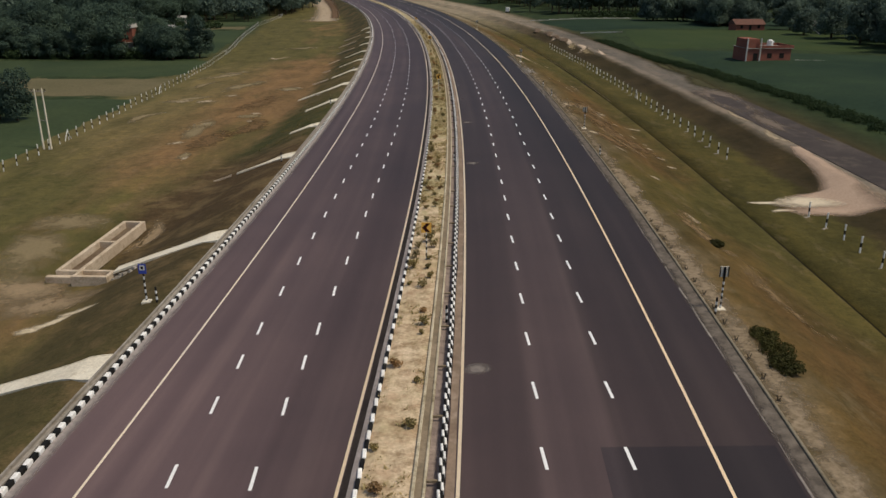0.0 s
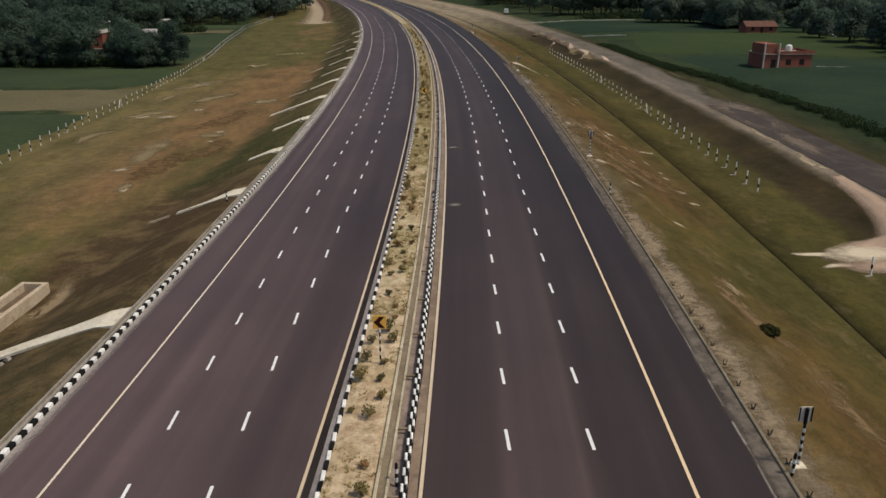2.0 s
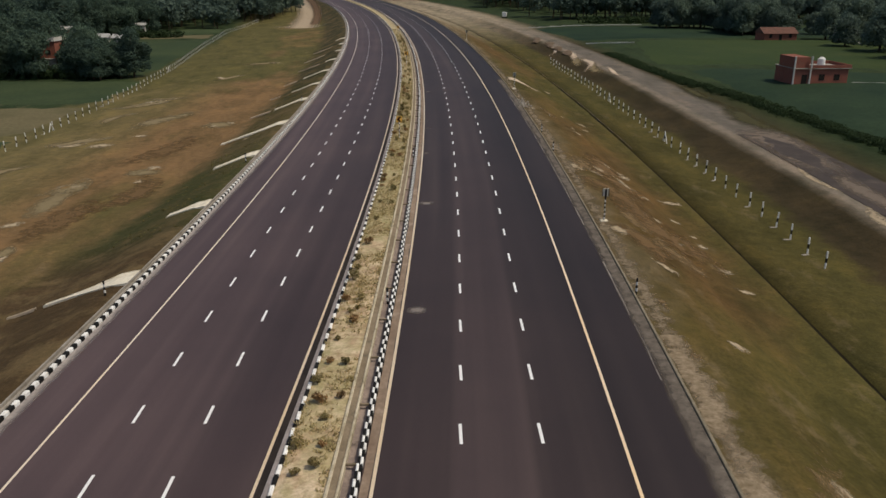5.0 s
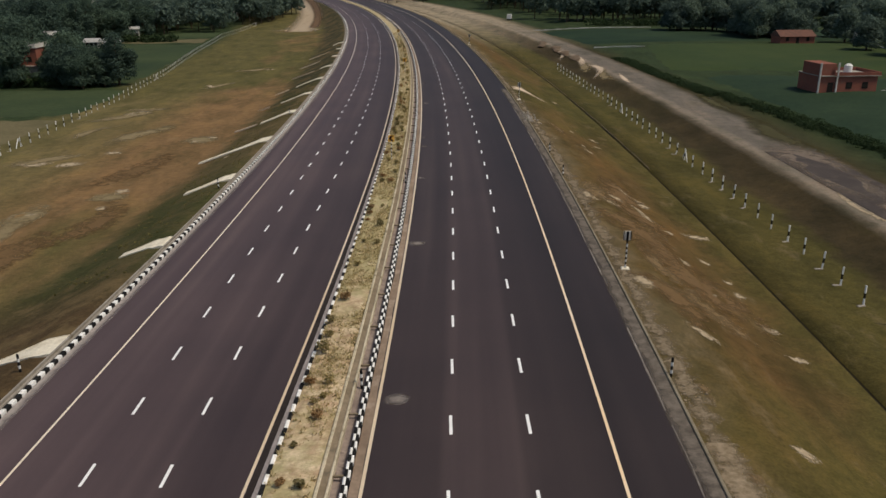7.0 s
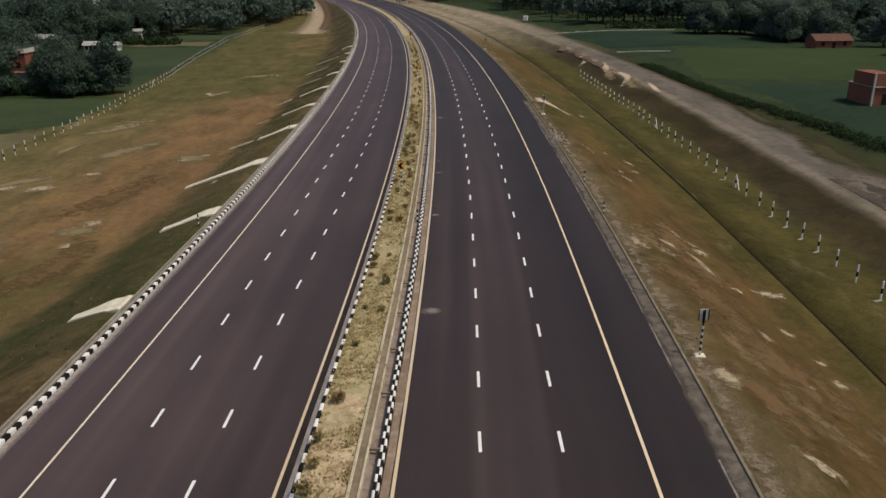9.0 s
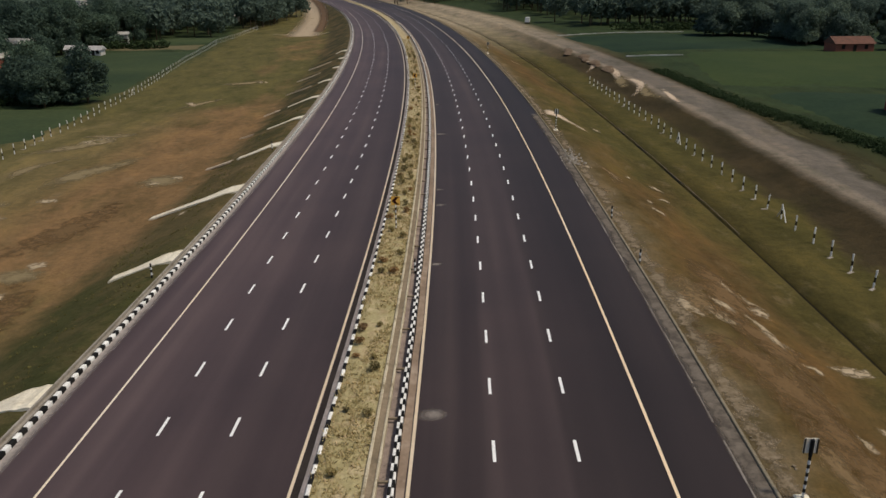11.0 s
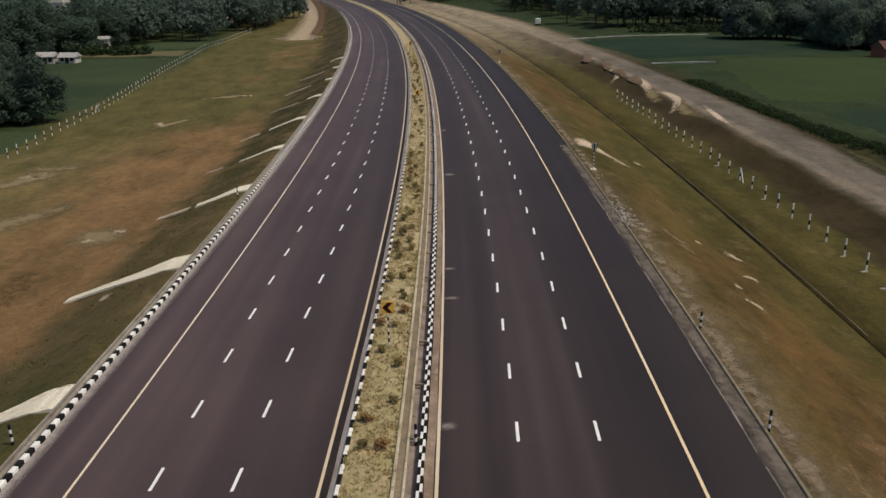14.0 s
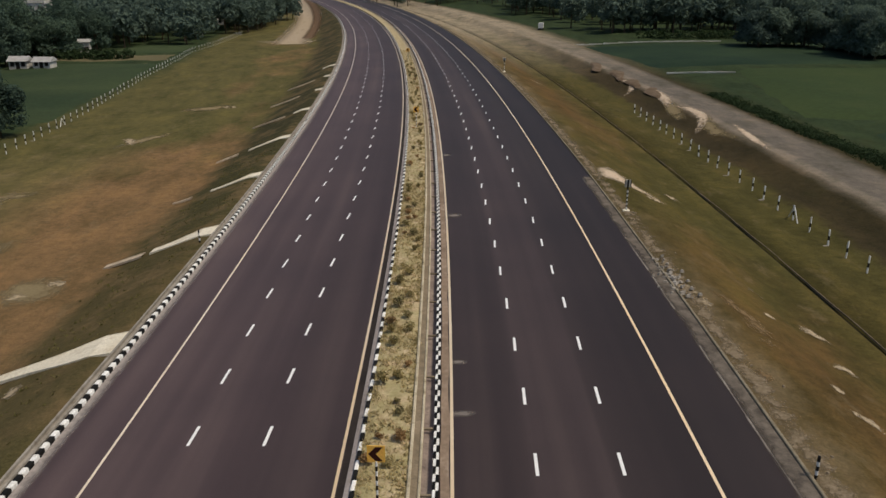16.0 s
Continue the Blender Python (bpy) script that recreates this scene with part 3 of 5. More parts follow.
kr.sweep([(17.66, -0.3), (17.66, 0.08), (17.69, 0.11), (17.79, 0.11), (17.82, 0.08), (17.82, -0.3)], -60, 420, 2)
thing("edge_kerb", kr.data("edge_kerb", M_EDGING), label="low weathered concrete edging along the right verge", category="kerb", kind="structure")
du = Mesh()
du.sweep([(17.3, -0.03), (17.81, -0.10), (18.1, -0.08), (18.5, -0.09), (19.0, -0.115), (19.4, -0.155), (19.7, -0.21)], -60, 420, 0.8, closed=False)
thing("verge", du.data("verge", M_VERGE, True), label="pale dusty gravel scattered along the top of the slope", category="verge", kind="structure")

M_BAND = fade_mat("pale_verge_earth", (0.31, 0.245, 0.170), (0.16, 0.122, 0.074), 18.6, 1.55, 1.3, fine=3.0, cover=-0.08, ragged=0.5)
vb = Mesh()
vb.sweep([(17.83, -0.085), (18.1, -0.065), (18.5, -0.075), (19.0, -0.10), (19.4, -0.14), (19.7, -0.20), (20.3, -0.33), (20.6, -0.395)], 20, 80, 0.8, closed=False)
thing("verge_earth", vb.data("verge_earth", M_BAND, True), label="pale pinkish bare earth along the top of the slope", category="bare ground", kind="stuff")

# ---- gutter of the left carriageway ----
gutter = thing("gutter", None, label="pale concrete gutter channel behind the kerb", category="gutter", kind="structure")
for nm, prof in (("near_wall", [(-17.44, -0.4), (-17.44, 0.12), (-17.34, 0.12), (-17.34, -0.4)]), ("gutter_bed", [(-17.78, -0.4), (-17.78, -0.10), (-17.44, -0.10), (-17.44, -0.4)]),
                 ("outer_wall", [(-17.90, -0.5), (-17.90, 0.08), (-17.78, 0.08), (-17.78, -0.5)])):
    gl = Mesh()
    gl.sweep(prof, -60, ROAD_END, 4)
    part(nm, gl, M_CONC, gutter)
kd = Mesh()
kd.sweep([(-16.9, 0.004), (-16.6, 0.004), (-16.3, 0.004), (-16.1, 0.004)], -60, 420, 3, closed=False)
thing("kerb_dust", kd.data("kerb_dust", M_KERB_DUST), label="pale dust drifted against the left kerb", category="dust", kind="stuff")

# ---- median ----
ms = Mesh()
ms.sweep([(-1.60, -0.2), (-1.60, 0.13), (-1.2, 0.19), (-0.6, 0.17), (0.1, 0.18), (0.60, 0.13), (0.60, -0.2)], -60, ROAD_END, 1.5, jitter=0.06)
thing("median_bed", ms.data("median_bed", M_SOIL, False), label="planted strip of dry soil between the carriageways", category="median", kind="structure")
drain = thing("median_drain", None, label="weathered concrete drain channel along the median", category="drain", kind="structure")
for nm, prof, mat in (("inner_wall", [(0.61, -0.5), (0.61, 0.23), (0.64, 0.26), (0.74, 0.26), (0.77, 0.23), (0.77, -0.5)], M_RIDGE),
                      ("cover_strip", [(0.77, -0.4), (0.77, 0.19), (1.09, 0.15), (1.09, -0.4)], M_COVER),
                      ("outer_wall", [(1.09, -0.5), (1.09, 0.20), (1.12, 0.22), (1.18, 0.22), (1.21, 0.19), (1.21, -0.5)], M_RIDGE),
                      ("channel_bed", [(1.21, -0.5), (1.21, -0.14), (1.45, -0.18), (1.70, -0.14), (1.70, -0.5)], M_CHANNEL)):
    dr = Mesh()
    dr.sweep(prof, -60, ROAD_END, 4)
    part(nm, dr, mat, drain)
bar = Mesh()
bar.box(0, 0, 0, 0.49, 0.12, 0.1)
bar_data = bar.data("cross_beam", M_COVER)
for k in range(70):
    st = 11.6 + 5.1 * k
    x, y = at(st, 1.455)
    part("cross_beam", bar_data, None, drain, m=pose(x, y, BANK * 1.45 + 0.04, 0, 0, math.degrees(heading(st))))
ap = Mesh()
ap.sweep([(-2.09, -0.05), (-2.09, 0.03), (-1.95, 0.06), (-1.81, 0.075), (-1.81, -0.05)], -60, 420, 2, jitter=0.03)
thing("kerb_apron", ap.data("kerb_apron", M_APRON), label="thin pale concrete apron at the foot of the median kerb", category="kerb", kind="structure")
# dirty strip that also paints the median kerb's cast shade on the asphalt
gs = Mesh()
gs.sweep([(-2.41, 0.0), (-2.41, 0.004), (-2.09, 0.004), (-2.09, 0.0)], -60, 420, 1.5, jitter=0.04)
thing("gutter_stain", gs.data("gutter_stain", plain_mat("shaded_kerb_dirt", (0.026, 0.021, 0.020), (0.040, 0.032, 0.029), 0.5, 8, 0.8, 0.2)), label="dark dirt with painted kerb shade along the median kerb", category="stain", kind="stuff")
silt = Mesh()
silt.sweep([(2.03, -0.05), (2.03, 0.006), (2.44, 0.006), (2.44, -0.05)], -60, 420, 1.5, jitter=0.08)
thing("silt_strip", silt.data("silt_strip", M_DUST), label="brown silt along the foot of the median kerb", category="silt", kind="stuff")


# ---- kerbs of painted blocks ----
def painted_kerb(name, d, width, height, st0, near0, near1, st1, label, pitch=0.55, rows=1):
    kerb = thing(name, None, label=label, category="kerb", kind="structure")
    datas = []
    for mat in (M_KERB_W, M_KERB_B):
        b = Mesh()
        b.block(width, pitch - 0.015, height, 0.035)
        datas.append(b.data("kerb_block", mat))
    far = [Mesh(), Mesh()]
    for k in range(int((st1 - st0) / pitch)):
        for row in range(rows):
            st = st0 + k * pitch
            dd = d + row * (width + 0.008)
            x, y = at(st, dd)
            z = BANK * dd - 0.05 - 0.05 * row
            turn = math.degrees(heading(st))
            tone = (k + row) % 2
            if near0 <= st < near1:
                part("kerb_block", datas[tone], None, kerb, m=pose(x, y, z + random.uniform(-0.008, 0.008), 0, 0, turn + random.uniform(-1.0, 1.0)))
            else:
                far[tone].box(x, y, z, width, pitch - 0.01, height, radians(turn))
    for b, mat in zip(far, (M_KERB_W, M_KERB_B)):
        tagged(part("kerb_run", b, mat, kerb), kind="stuff")
    return kerb


painted_kerb("kerb_left", -17.06, 0.25, 0.27, -20, 26, 190, 520, "black and white painted concrete kerb of the left edge", 0.515)
painted_kerb("kerb_median_left", -1.70, 0.19, 0.27, -20, 20, 184, 420, "black and white painted median kerb beside dry soil", 0.74)
painted_kerb("kerb_median_right", 1.775, 0.125, 0.27, -20, 22, 104, 420, "black and white checked median kerb beside the drain", 0.56, 2)


# ---- drainage chutes down the left slope ----
def chute(st, wide, reach, lead=0.0, head=0.84, tail=0.36, neck=0.18, gap=None):
    """A shallow channel, wide at the kerb; silt covers it between the two shares in gap."""
    ob = thing("drain_chute", None, stand(st, -18.05), label="pale concrete drain chute running down the grass slope", category="drain chute", group="chutes down the embankment")
    inv = stand(st, -18.05).inverted()
    rows = []
    bend = random.uniform(-1.0, 0.3)
    for k in range(15):
        u = k / 14 * reach
        d = -17.9 - 10.2 * u
        w = wide * ((head - tail - 0.16) / (1 + (u / neck) ** 4) + tail + 0.16 * (1 - u))
        drift = (bend * u * u * 1.3 if not lead else lead * u) + 0.2 * math.sin(4 * u + st)
        rows.append((d, drift, w, max(ground_z(st, d), BANK * -18 - 3.6 * max(0.0, u - 0.03)) + 0.05))
    pts = []
    for d, drift, w, z in rows:
        for e in (-w, w):
            x, y = at(st + drift + e, d)
            pts.append(inv @ Vector((x, y, z)))
    first = [k for k in range(14) if not gap or (k + 0.5) / 14 < gap[0]]
    last = [k for k in range(14) if gap and (k + 0.5) / 14 > gap[1]]
    for shown in filter(None, (first, last)):
        bed = Mesh()
        bed.add([pts[i] for k in shown + [shown[-1] + 1] for i in (2 * k, 2 * k + 1)], [(2 * k, 2 * k + 1, 2 * k + 3, 2 * k + 2) for k in range(len(shown))])
        part("channel_floor", bed, M_BASIN if shown is last else M_CONC_L, ob)
        for side in (-1, 1):
            wall = Mesh()
            ring = []
            for d, drift, w, z in rows[shown[0]:shown[-1] + 2]:
                for e, h in ((w, -0.1), (w, 0.04), (w + 0.07, 0.04), (w + 0.07, -0.15)):
                    x, y = at(st + drift + side * e, d)
                    ring.append(inv @ Vector((x, y, z + h)))
            wall.add(ring, [(4 * k + i, 4 * k + i + 1, 4 * k + i + 5, 4 * k + i + 4) for k in range(len(shown)) for i in range(3)])
            part("side_wall", wall, M_BASIN if shown is last else M_CONC_L, ob)


chute(37.8, 1.75, 1.0, 1.8)
chute(61.6, 1.9, 0.95, 0.0, 0.72, 0.34)
chute(92.4, 1.5, 0.98, 0.0, 0.85, 0.03, 0.30, (0.72, 0.80))
chute(112, 1.3, 0.42, 0.0, 0.9, 0.25, 0.22)
chute(134, 1.4, 0.54, 0.0, 0.9, 0.30, 0.26)
chute(155.5, 1.7, 1.0, 0.0, 0.84, 0.26, 0.4)
chute(177.6, 1.3, 1.0, 0.0, 0.90, 0.28, 0.32, (0.54, 0.62))
chute(198.2, 1.1, 1.0, 0.0, 0.80, 0.16, 0.25, (0.56, 0.76))
chute(219.5, 1.1, 1.0, 0.0, 0.80, 0.20, 0.25, (0.60, 0.72))
chute(242.5, 1.0, 0.95, 0.0, 0.75, 0.16, 0.25, (0.30, 0.42))
chute(264.8, 1.0, 1.0, 0.0, 0.75, 0.20, 0.20, (0.14, 0.40))
chute(285, 1.0, 0.9, 0.0, 0.75, 0.20, 0.20, (0.15, 0.35))
chute(305, 0.9, 0.3)

# ---- lined ditch on the right ----
dt = Mesh()
dt.sweep([(31.73, -3.3), (31.73, -2.89), (31.74, -2.87), (31.79, -2.87), (31.80, -2.89), (31.80, -3.1)], 146, 360, 2, banked=False, jitter=0.1)
thing("ditch_edge", dt.data("ditch_edge", M_COVER), label="thin concrete edge of the roadside ditch", category="ditch", kind="structure")

# the shade inside the ditch is painted as a dark strip on its floor
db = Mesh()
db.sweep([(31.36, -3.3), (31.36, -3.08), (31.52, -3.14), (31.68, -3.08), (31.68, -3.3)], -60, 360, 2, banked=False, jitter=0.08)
thing("ditch_bed", db.data("ditch_bed", plain_mat("shaded_ditch_floor", (0.020, 0.017, 0.010), (0.032, 0.027, 0.016), 0.6, 7, 0.9, 0.4)), label="roadside ditch floor darkened with painted shade", category="ditch", kind="structure")


def left_fence(st):
    """The fence runs straight past the grove and turns in beyond the houses."""
    return float(np.interp(st, [92, 112, 155, 195, 230, 260, 290, 320, 378, 406, 452], [-57.4, -57.6, -59.0, -59.6, -60.8, -62.0, -64.4, -65.8, -66.4, -62.6, -57.6]))


# ---- fences of painted posts ----
def fence(label, d_of, runs, pitch, group, struts=()):
    fn = thing("fence", None, label=label, category="fence")
    datas = []
    for h0, h, mat in ((-0.2, 0.72, M_WHITE), (0.52, 0.42, M_BLACK), (0.94, 0.62, M_WHITE)):
        b = Mesh()
        b.block(0.115, 0.115, h, 0.012)
        datas.append((h0, b.data("post_band", mat)))
    f = Mesh()
    f.block(0.7, 0.28, 0.06, 0.02)
    foot = f.data("footing", M_CONC)
    for a, b in runs:
        for k in range(int((b - a) / pitch) + 1):
            st = a + k * pitch + random.uniform(-0.15, 0.15)
            d = d_of(st) + random.uniform(-0.08, 0.08)
            x, y = at(st, d)
            z = ground_z(st, d)
            p = new("post")
            p.parent = fn
            p.matrix_basis = pose(x, y, z, random.uniform(-2.5, 2.5), random.uniform(-2.5, 2.5), random.uniform(0, 40))
            for h0, data in datas:
                part("post_band", data, None, p, m=pose(0, 0, h0))
            if random.random() < (0.45 if group == "right" else 0.12):
                part("footing", foot, None, p, m=pose(-0.35, -0.1, -0.02))
    for st in struts:
        d = d_of(st)
        for side in (-1, 1):
            x, y = at(st, d)
            x2, y2 = at(st + side * 1.1, d)
            s = Mesh()
            s.tube((x, y, ground_z(st, d) + 1.35), (x2, y2, ground_z(st, d) - 0.1), 0.06, 0.06, 6)
            part("strut", s, M_WHITE, fn)
    return fn


fence("row of white and black concrete fence posts beside the ditch", lambda st: 37.6 + 0.004 * max(0, st - 110), ((57.73, 76), (100.62, 249)), 3.595, "right", (150.95, 186.9))
fence("row of white and black concrete fence posts beside green fields", left_fence, ((92, 452),), 3.38, "left", (119, 250, 169))


# ---- signs and marker posts ----
def striped_pole(parent, h, r=0.055, n=8, start=0):
    for k in range(n):
        b = Mesh()
        b.tube((0, 0, h * k / n), (0, 0, h * (k + 1) / n), r, r, 8)
        part("pole_band", b, M_WHITE if (k + start) % 2 else M_BLACK, parent)


def footing(parent, w=0.7):
    b = Mesh()
    b.block(w, w * 0.8, 0.22, 0.06)
    part("footing", b, M_CONC_L, parent, m=pose(0, 0, -0.08))


def chevron_sign(st, d):
    ob = thing("chevron_sign", None, stand(st, d, 0.15), label="yellow chevron sign with black arrow on a striped post", category="road sign", group="chevron signs in the median")
    footing(ob, 0.45)
    striped_pole(ob, 2.3, 0.05, 10)
    p = Mesh()
    w, h, t = 0.74, 0.78, 0.03
    p.box(0, 0, 2.26, w, t, h)
    part("panel", p, M_SIGN_Y, ob)
    for x in (-0.2, 0.2):
        r = Mesh()
        r.box(x, 0.04, 2.3, 0.04, 0.05, h - 0.08)
        part("stiffener", r, M_BLACK, ob)
    a = Mesh()
    y = -t / 2 - 0.004
    pts = [(0.28, 0.33), (-0.02, 0.33), (-0.32, 0.0), (-0.02, -0.33), (0.28, -0.33), (0.0, 0.0)]
    for yy in (y, y + 0.003):
        a.v += [(px, yy, 2.26 + h / 2 + pz) for px, pz in pts]
    a.f += [(0, 1, 2, 5), (5, 2, 3, 4), (11, 8, 7, 6), (10, 9, 8, 11)] + [(k, (k + 1) % 6, 6 + (k + 1) % 6, 6 + k) for k in range(6)]
    part("arrow", a, M_ARROW, ob)
    return ob


for st, d in ((53.75, -0.3), (138.5, -0.53), (220.4, -0.5), (303.9, -0.5)):
    chevron_sign(st, d)


def sign_back(st, d):
    ob = thing("road_sign", None, stand(st, d), label="back of a road sign on a striped post in the verge", category="road sign", group="signs along the right verge")
    footing(ob, 0.6)
    striped_pole(ob, 2.1, 0.06, 11)
    p = Mesh()
    p.box(0, 0.09, 2.18, 0.58, 0.03, 0.68)
    part("panel", p, M_ALU, ob, "dull grey sheet metal back")
    for x in (-0.26, 0.26):
        r = Mesh()
        r.box(x, 0.06, 2.18, 0.05, 0.04, 0.68)
        part("stiffener", r, M_BLACK, ob)
    top = Mesh()
    top.tube((0, 0, 2.1), (0, 0, 2.85), 0.08, 0.08, 8)
    part("pole_top", top, M_BLACK, ob)
    return ob


for st, d in ((44.2, 18.5), (101.9, 18.7), (178.4, 18.6), (276.5, 18.7)):
    sign_back(st, d)


def marker_post(st, d, lift=0.0):
    ob = thing("marker_post", None, stand(st, d, lift), label="short black and white striped marker post", category="marker post", group="marker posts along the edges")
    striped_pole(ob, 1.1, 0.07, 5)
    cap = Mesh()
    cap.tube((0, 0, 1.1), (0, 0, 1.16), 0.075, 0.04, 8)
    part("cap", cap, M_BLACK, ob)


for st, d in ((47.5, -18.4), (129.9, -18.5), (174.8, -18.5), (43.5, 18.0), (86.2, 17.95), (128.8, 17.95), (139.7, 18.0), (89.1, -18.8)):
    marker_post(st, d)
for st in (43.3, 86.0, 128.7):
    marker_post(st, 1.5, BANK * 1.5 - 0.16 - ground_z(st, 1.5))

bs = thing("information_sign", None, stand(47.7, -19.2), label="blue information sign with white symbol on a striped post", category="road sign")
footing(bs, 0.6)
striped_pole(bs, 1.9, 0.06, 8)
p = Mesh()
p.box(0, -0.08, 2.12, 0.52, 0.03, 0.70)
part("panel", p, M_SIGN_B, bs)
p = Mesh()
p.box(0, -0.1, 2.38, 0.34, 0.008, 0.34)
sym = part("symbol", p, M_WHITE, bs, "white square symbol field")
p = Mesh()
p.box(0, -0.106, 2.45, 0.18, 0.006, 0.20)
part("pictogram", p, M_BLACK, sym)
top = Mesh()
top.tube((0, 0, 1.9), (0, 0, 2.85), 0.05, 0.05, 8)
part("pole_top", top, M_BLACK, bs)


# ---- bent steel brackets behind the right kerb ----
def kerb_bracket(st, d):
    ob = thing("kerb_bracket", None, stand(st, d, 0.02), label="short dark V-shaped steel bracket standing beside the kerb", category="bracket", group="brackets behind the kerb")
    for lean in (-0.12, 0.12):
        b = Mesh()
        b.tube((0, 0, -0.05), (lean, 0.02, 0.32), 0.028, 0.022, 6)
        part("arm", b, M_BLACK, ob)
    b = Mesh()
    b.block(0.2, 0.16, 0.06, 0.02)
    part("base_plate", b, M_BLACK, ob)


for st in [33.3 + 2.2 * k for k in range(15)]:
    kerb_bracket(st, 18.15)

# ---- concrete settling basin at the foot of the left slope ----
bx = thing("settling_basin", None, pose(-32.0, 68.6, -4.75, 0, 0, -2), label="open concrete settling basin with two chambers", category="basin")
for nm, cx, cy, sx, sy, h in (("long_wall", -0.95, 0.1, 0.36, 14.0, 0.75), ("long_wall", 0.95, 0.1, 0.36, 14.0, 0.75), ("end_wall", 0, 6.92, 1.54, 0.36, 0.75), ("end_wall", 0, -6.7, 1.54, 0.36, 0.7),
                              ("cross_wall", 0, 0.9, 1.54, 0.34, 0.7), ("front_wall", -0.55, -7.2, 2.6, 0.5, 0.35), ("inlet_wall", 2.4, -8.2, 3.1, 0.3, 0.8), ("inlet_wall", 2.4, -6.6, 3.1, 0.3, 0.7),
                              ("inlet_side", 1.0, -7.4, 0.3, 1.3, 0.75), ("inlet_side", 3.8, -7.4, 0.3, 1.3, 0.75), ("inlet_floor", 2.4, -7.4, 2.5, 1.3, 0.3)):
    b = Mesh()
    b.block(sx, sy, h + 0.3, 0.05)
    part(nm, b, M_BASIN, bx, m=pose(cx, cy, -0.3))
b = Mesh()
b.box(0, 0.1, -0.25, 1.54, 13.2, 0.32)
part("basin_floor", b, M_REDSOIL, bx)


# ---- plants ----
def leaf_cloud(mesh, rng, centre, rx, rz, count, size, wild=0.7):
    for _ in range(count):
        v = Vector((rng.gauss(0, 1), rng.gauss(0, 1), rng.gauss(0, 1))).normalized()
        r = 0.55 + 0.5 * rng.random()
        c = Vector(centre) + Vector((v.x * rx * r, v.y * rx * r, v.z * rz * r))
        n = (v + wild * Vector((rng.gauss(0, 1), rng.gauss(0, 1), rng.gauss(0, 1) + 0.5))).normalized()
        u = n.orthogonal().normalized()
        u.rotate(Matrix.Rotation(rng.random() * 6.28, 3, n))
        w = n.cross(u)
        s = size * (0.6 + 0.8 * rng.random())
        b = n * s * 0.25
        mesh.add([c - u * s, c - w * s * 0.55 + b, c + u * s, c + w * s * 0.55 + b], [(0, 1, 2, 3)])


def tree_model(seed, h, spread, leaves=4200, size=0.36, mat=None):
    rng = random.Random(seed)
    ob = thing("tree", None, label="dark green broad-leaved tree with a dense crown", category="tree", group="trees around the fields")
    t = Mesh()
    top = h * 0.5
    t.tube((0, 0, -0.5), (0.1, 0.05, top * 0.5), 0.34, 0.25, 8)
    t.tube((0.1, 0.05, top * 0.5), (0.0, 0.1, top), 0.25, 0.16, 8)
    cr = Mesh()
    blobs = []
    for k in range(8):
        a = k * 2.4 + rng.random()
        r = spread * (0.25 + 0.45 * rng.random())
        z = h * (0.42 + 0.38 * rng.random())
        c = (r * math.cos(a), r * math.sin(a), z)
        t.tube((0.05, 0.05, top * (0.55 + 0.4 * rng.random())), c, 0.12, 0.04, 6)
        blobs.append((c, spread * (0.36 + 0.2 * rng.random()), h * (0.13 + 0.08 * rng.random())))
    for k in range(3):
        a = k * 2.1 + rng.random()
        blobs.append(((spread * 0.5 * math.cos(a), spread * 0.5 * math.sin(a), h * 0.26), spread * 0.5, h * 0.16))
    blobs.append(((0, 0, h * 0.82), spread * 0.45, h * 0.17))
    blobs.append(((0, 0, h * 0.55), spread * 0.7, h * 0.24))
    for c, rx, rz in blobs:
        leaf_cloud(cr, rng, c, rx, rz, leaves // len(blobs), size, 0.4)
    part("trunk", t, M_BARK, ob, smooth=True)
    part("crown", cr, mat or M_LEAF, ob)
    return ob


def shrub_model(seed, r, h, mat, label):
    rng = random.Random(seed)
    ob = thing("shrub", None, label=label, category="shrub", group="shrubs in the median")
    t = Mesh()
    cr = Mesh()
    for k in range(4):
        a = k * 1.57 + rng.random()
        c = (0.5 * r * math.cos(a), 0.5 * r * math.sin(a), h * (0.5 + 0.3 * rng.random()))
        t.tube((0, 0, -0.05), c, 0.018, 0.008, 5)
        leaf_cloud(cr, rng, c, r * 0.6, h * 0.35, 38, 0.085)
    part("stem", t, M_BARK, ob)
    part("foliage", cr, mat, ob)
    return ob


shrubs = [shrub_model(11, 0.34, 0.6, M_SHRUB, "small green shrub planted in dry soil"), shrub_model(12, 0.26, 0.45, M_SHRUB, "small green shrub planted in dry soil"),
          shrub_model(13, 0.40, 0.7, M_SHRUB, "small green shrub planted in dry soil"), shrub_model(14, 0.33, 0.5, M_SHRUB_DRY, "withered brown shrub planted in dry soil")]
rng = random.Random(5)
count = 0
for k in range(150):
    for row in (-1.0, -0.05):
        st = 16 + k * 1.9 + rng.uniform(-0.5, 0.5)
        if rng.random() < 0.5:
            continue
        d = row + rng.uniform(-0.3, 0.3)
        x, y = at(st, d)
        src = shrubs[3] if rng.random() < 0.3 else shrubs[rng.randrange(3)]
        m = pose(x, y, BANK * d + 0.15, 0, 0, rng.uniform(0, 360))
        if count < 4:
            shrubs[count].matrix_basis = m
        else:
            c = copy_thing(src, m)
            k2 = rng.uniform(0.55, 1.1)
            c.scale = (k2, k2, k2 * rng.uniform(0.8, 1.2))
        count += 1

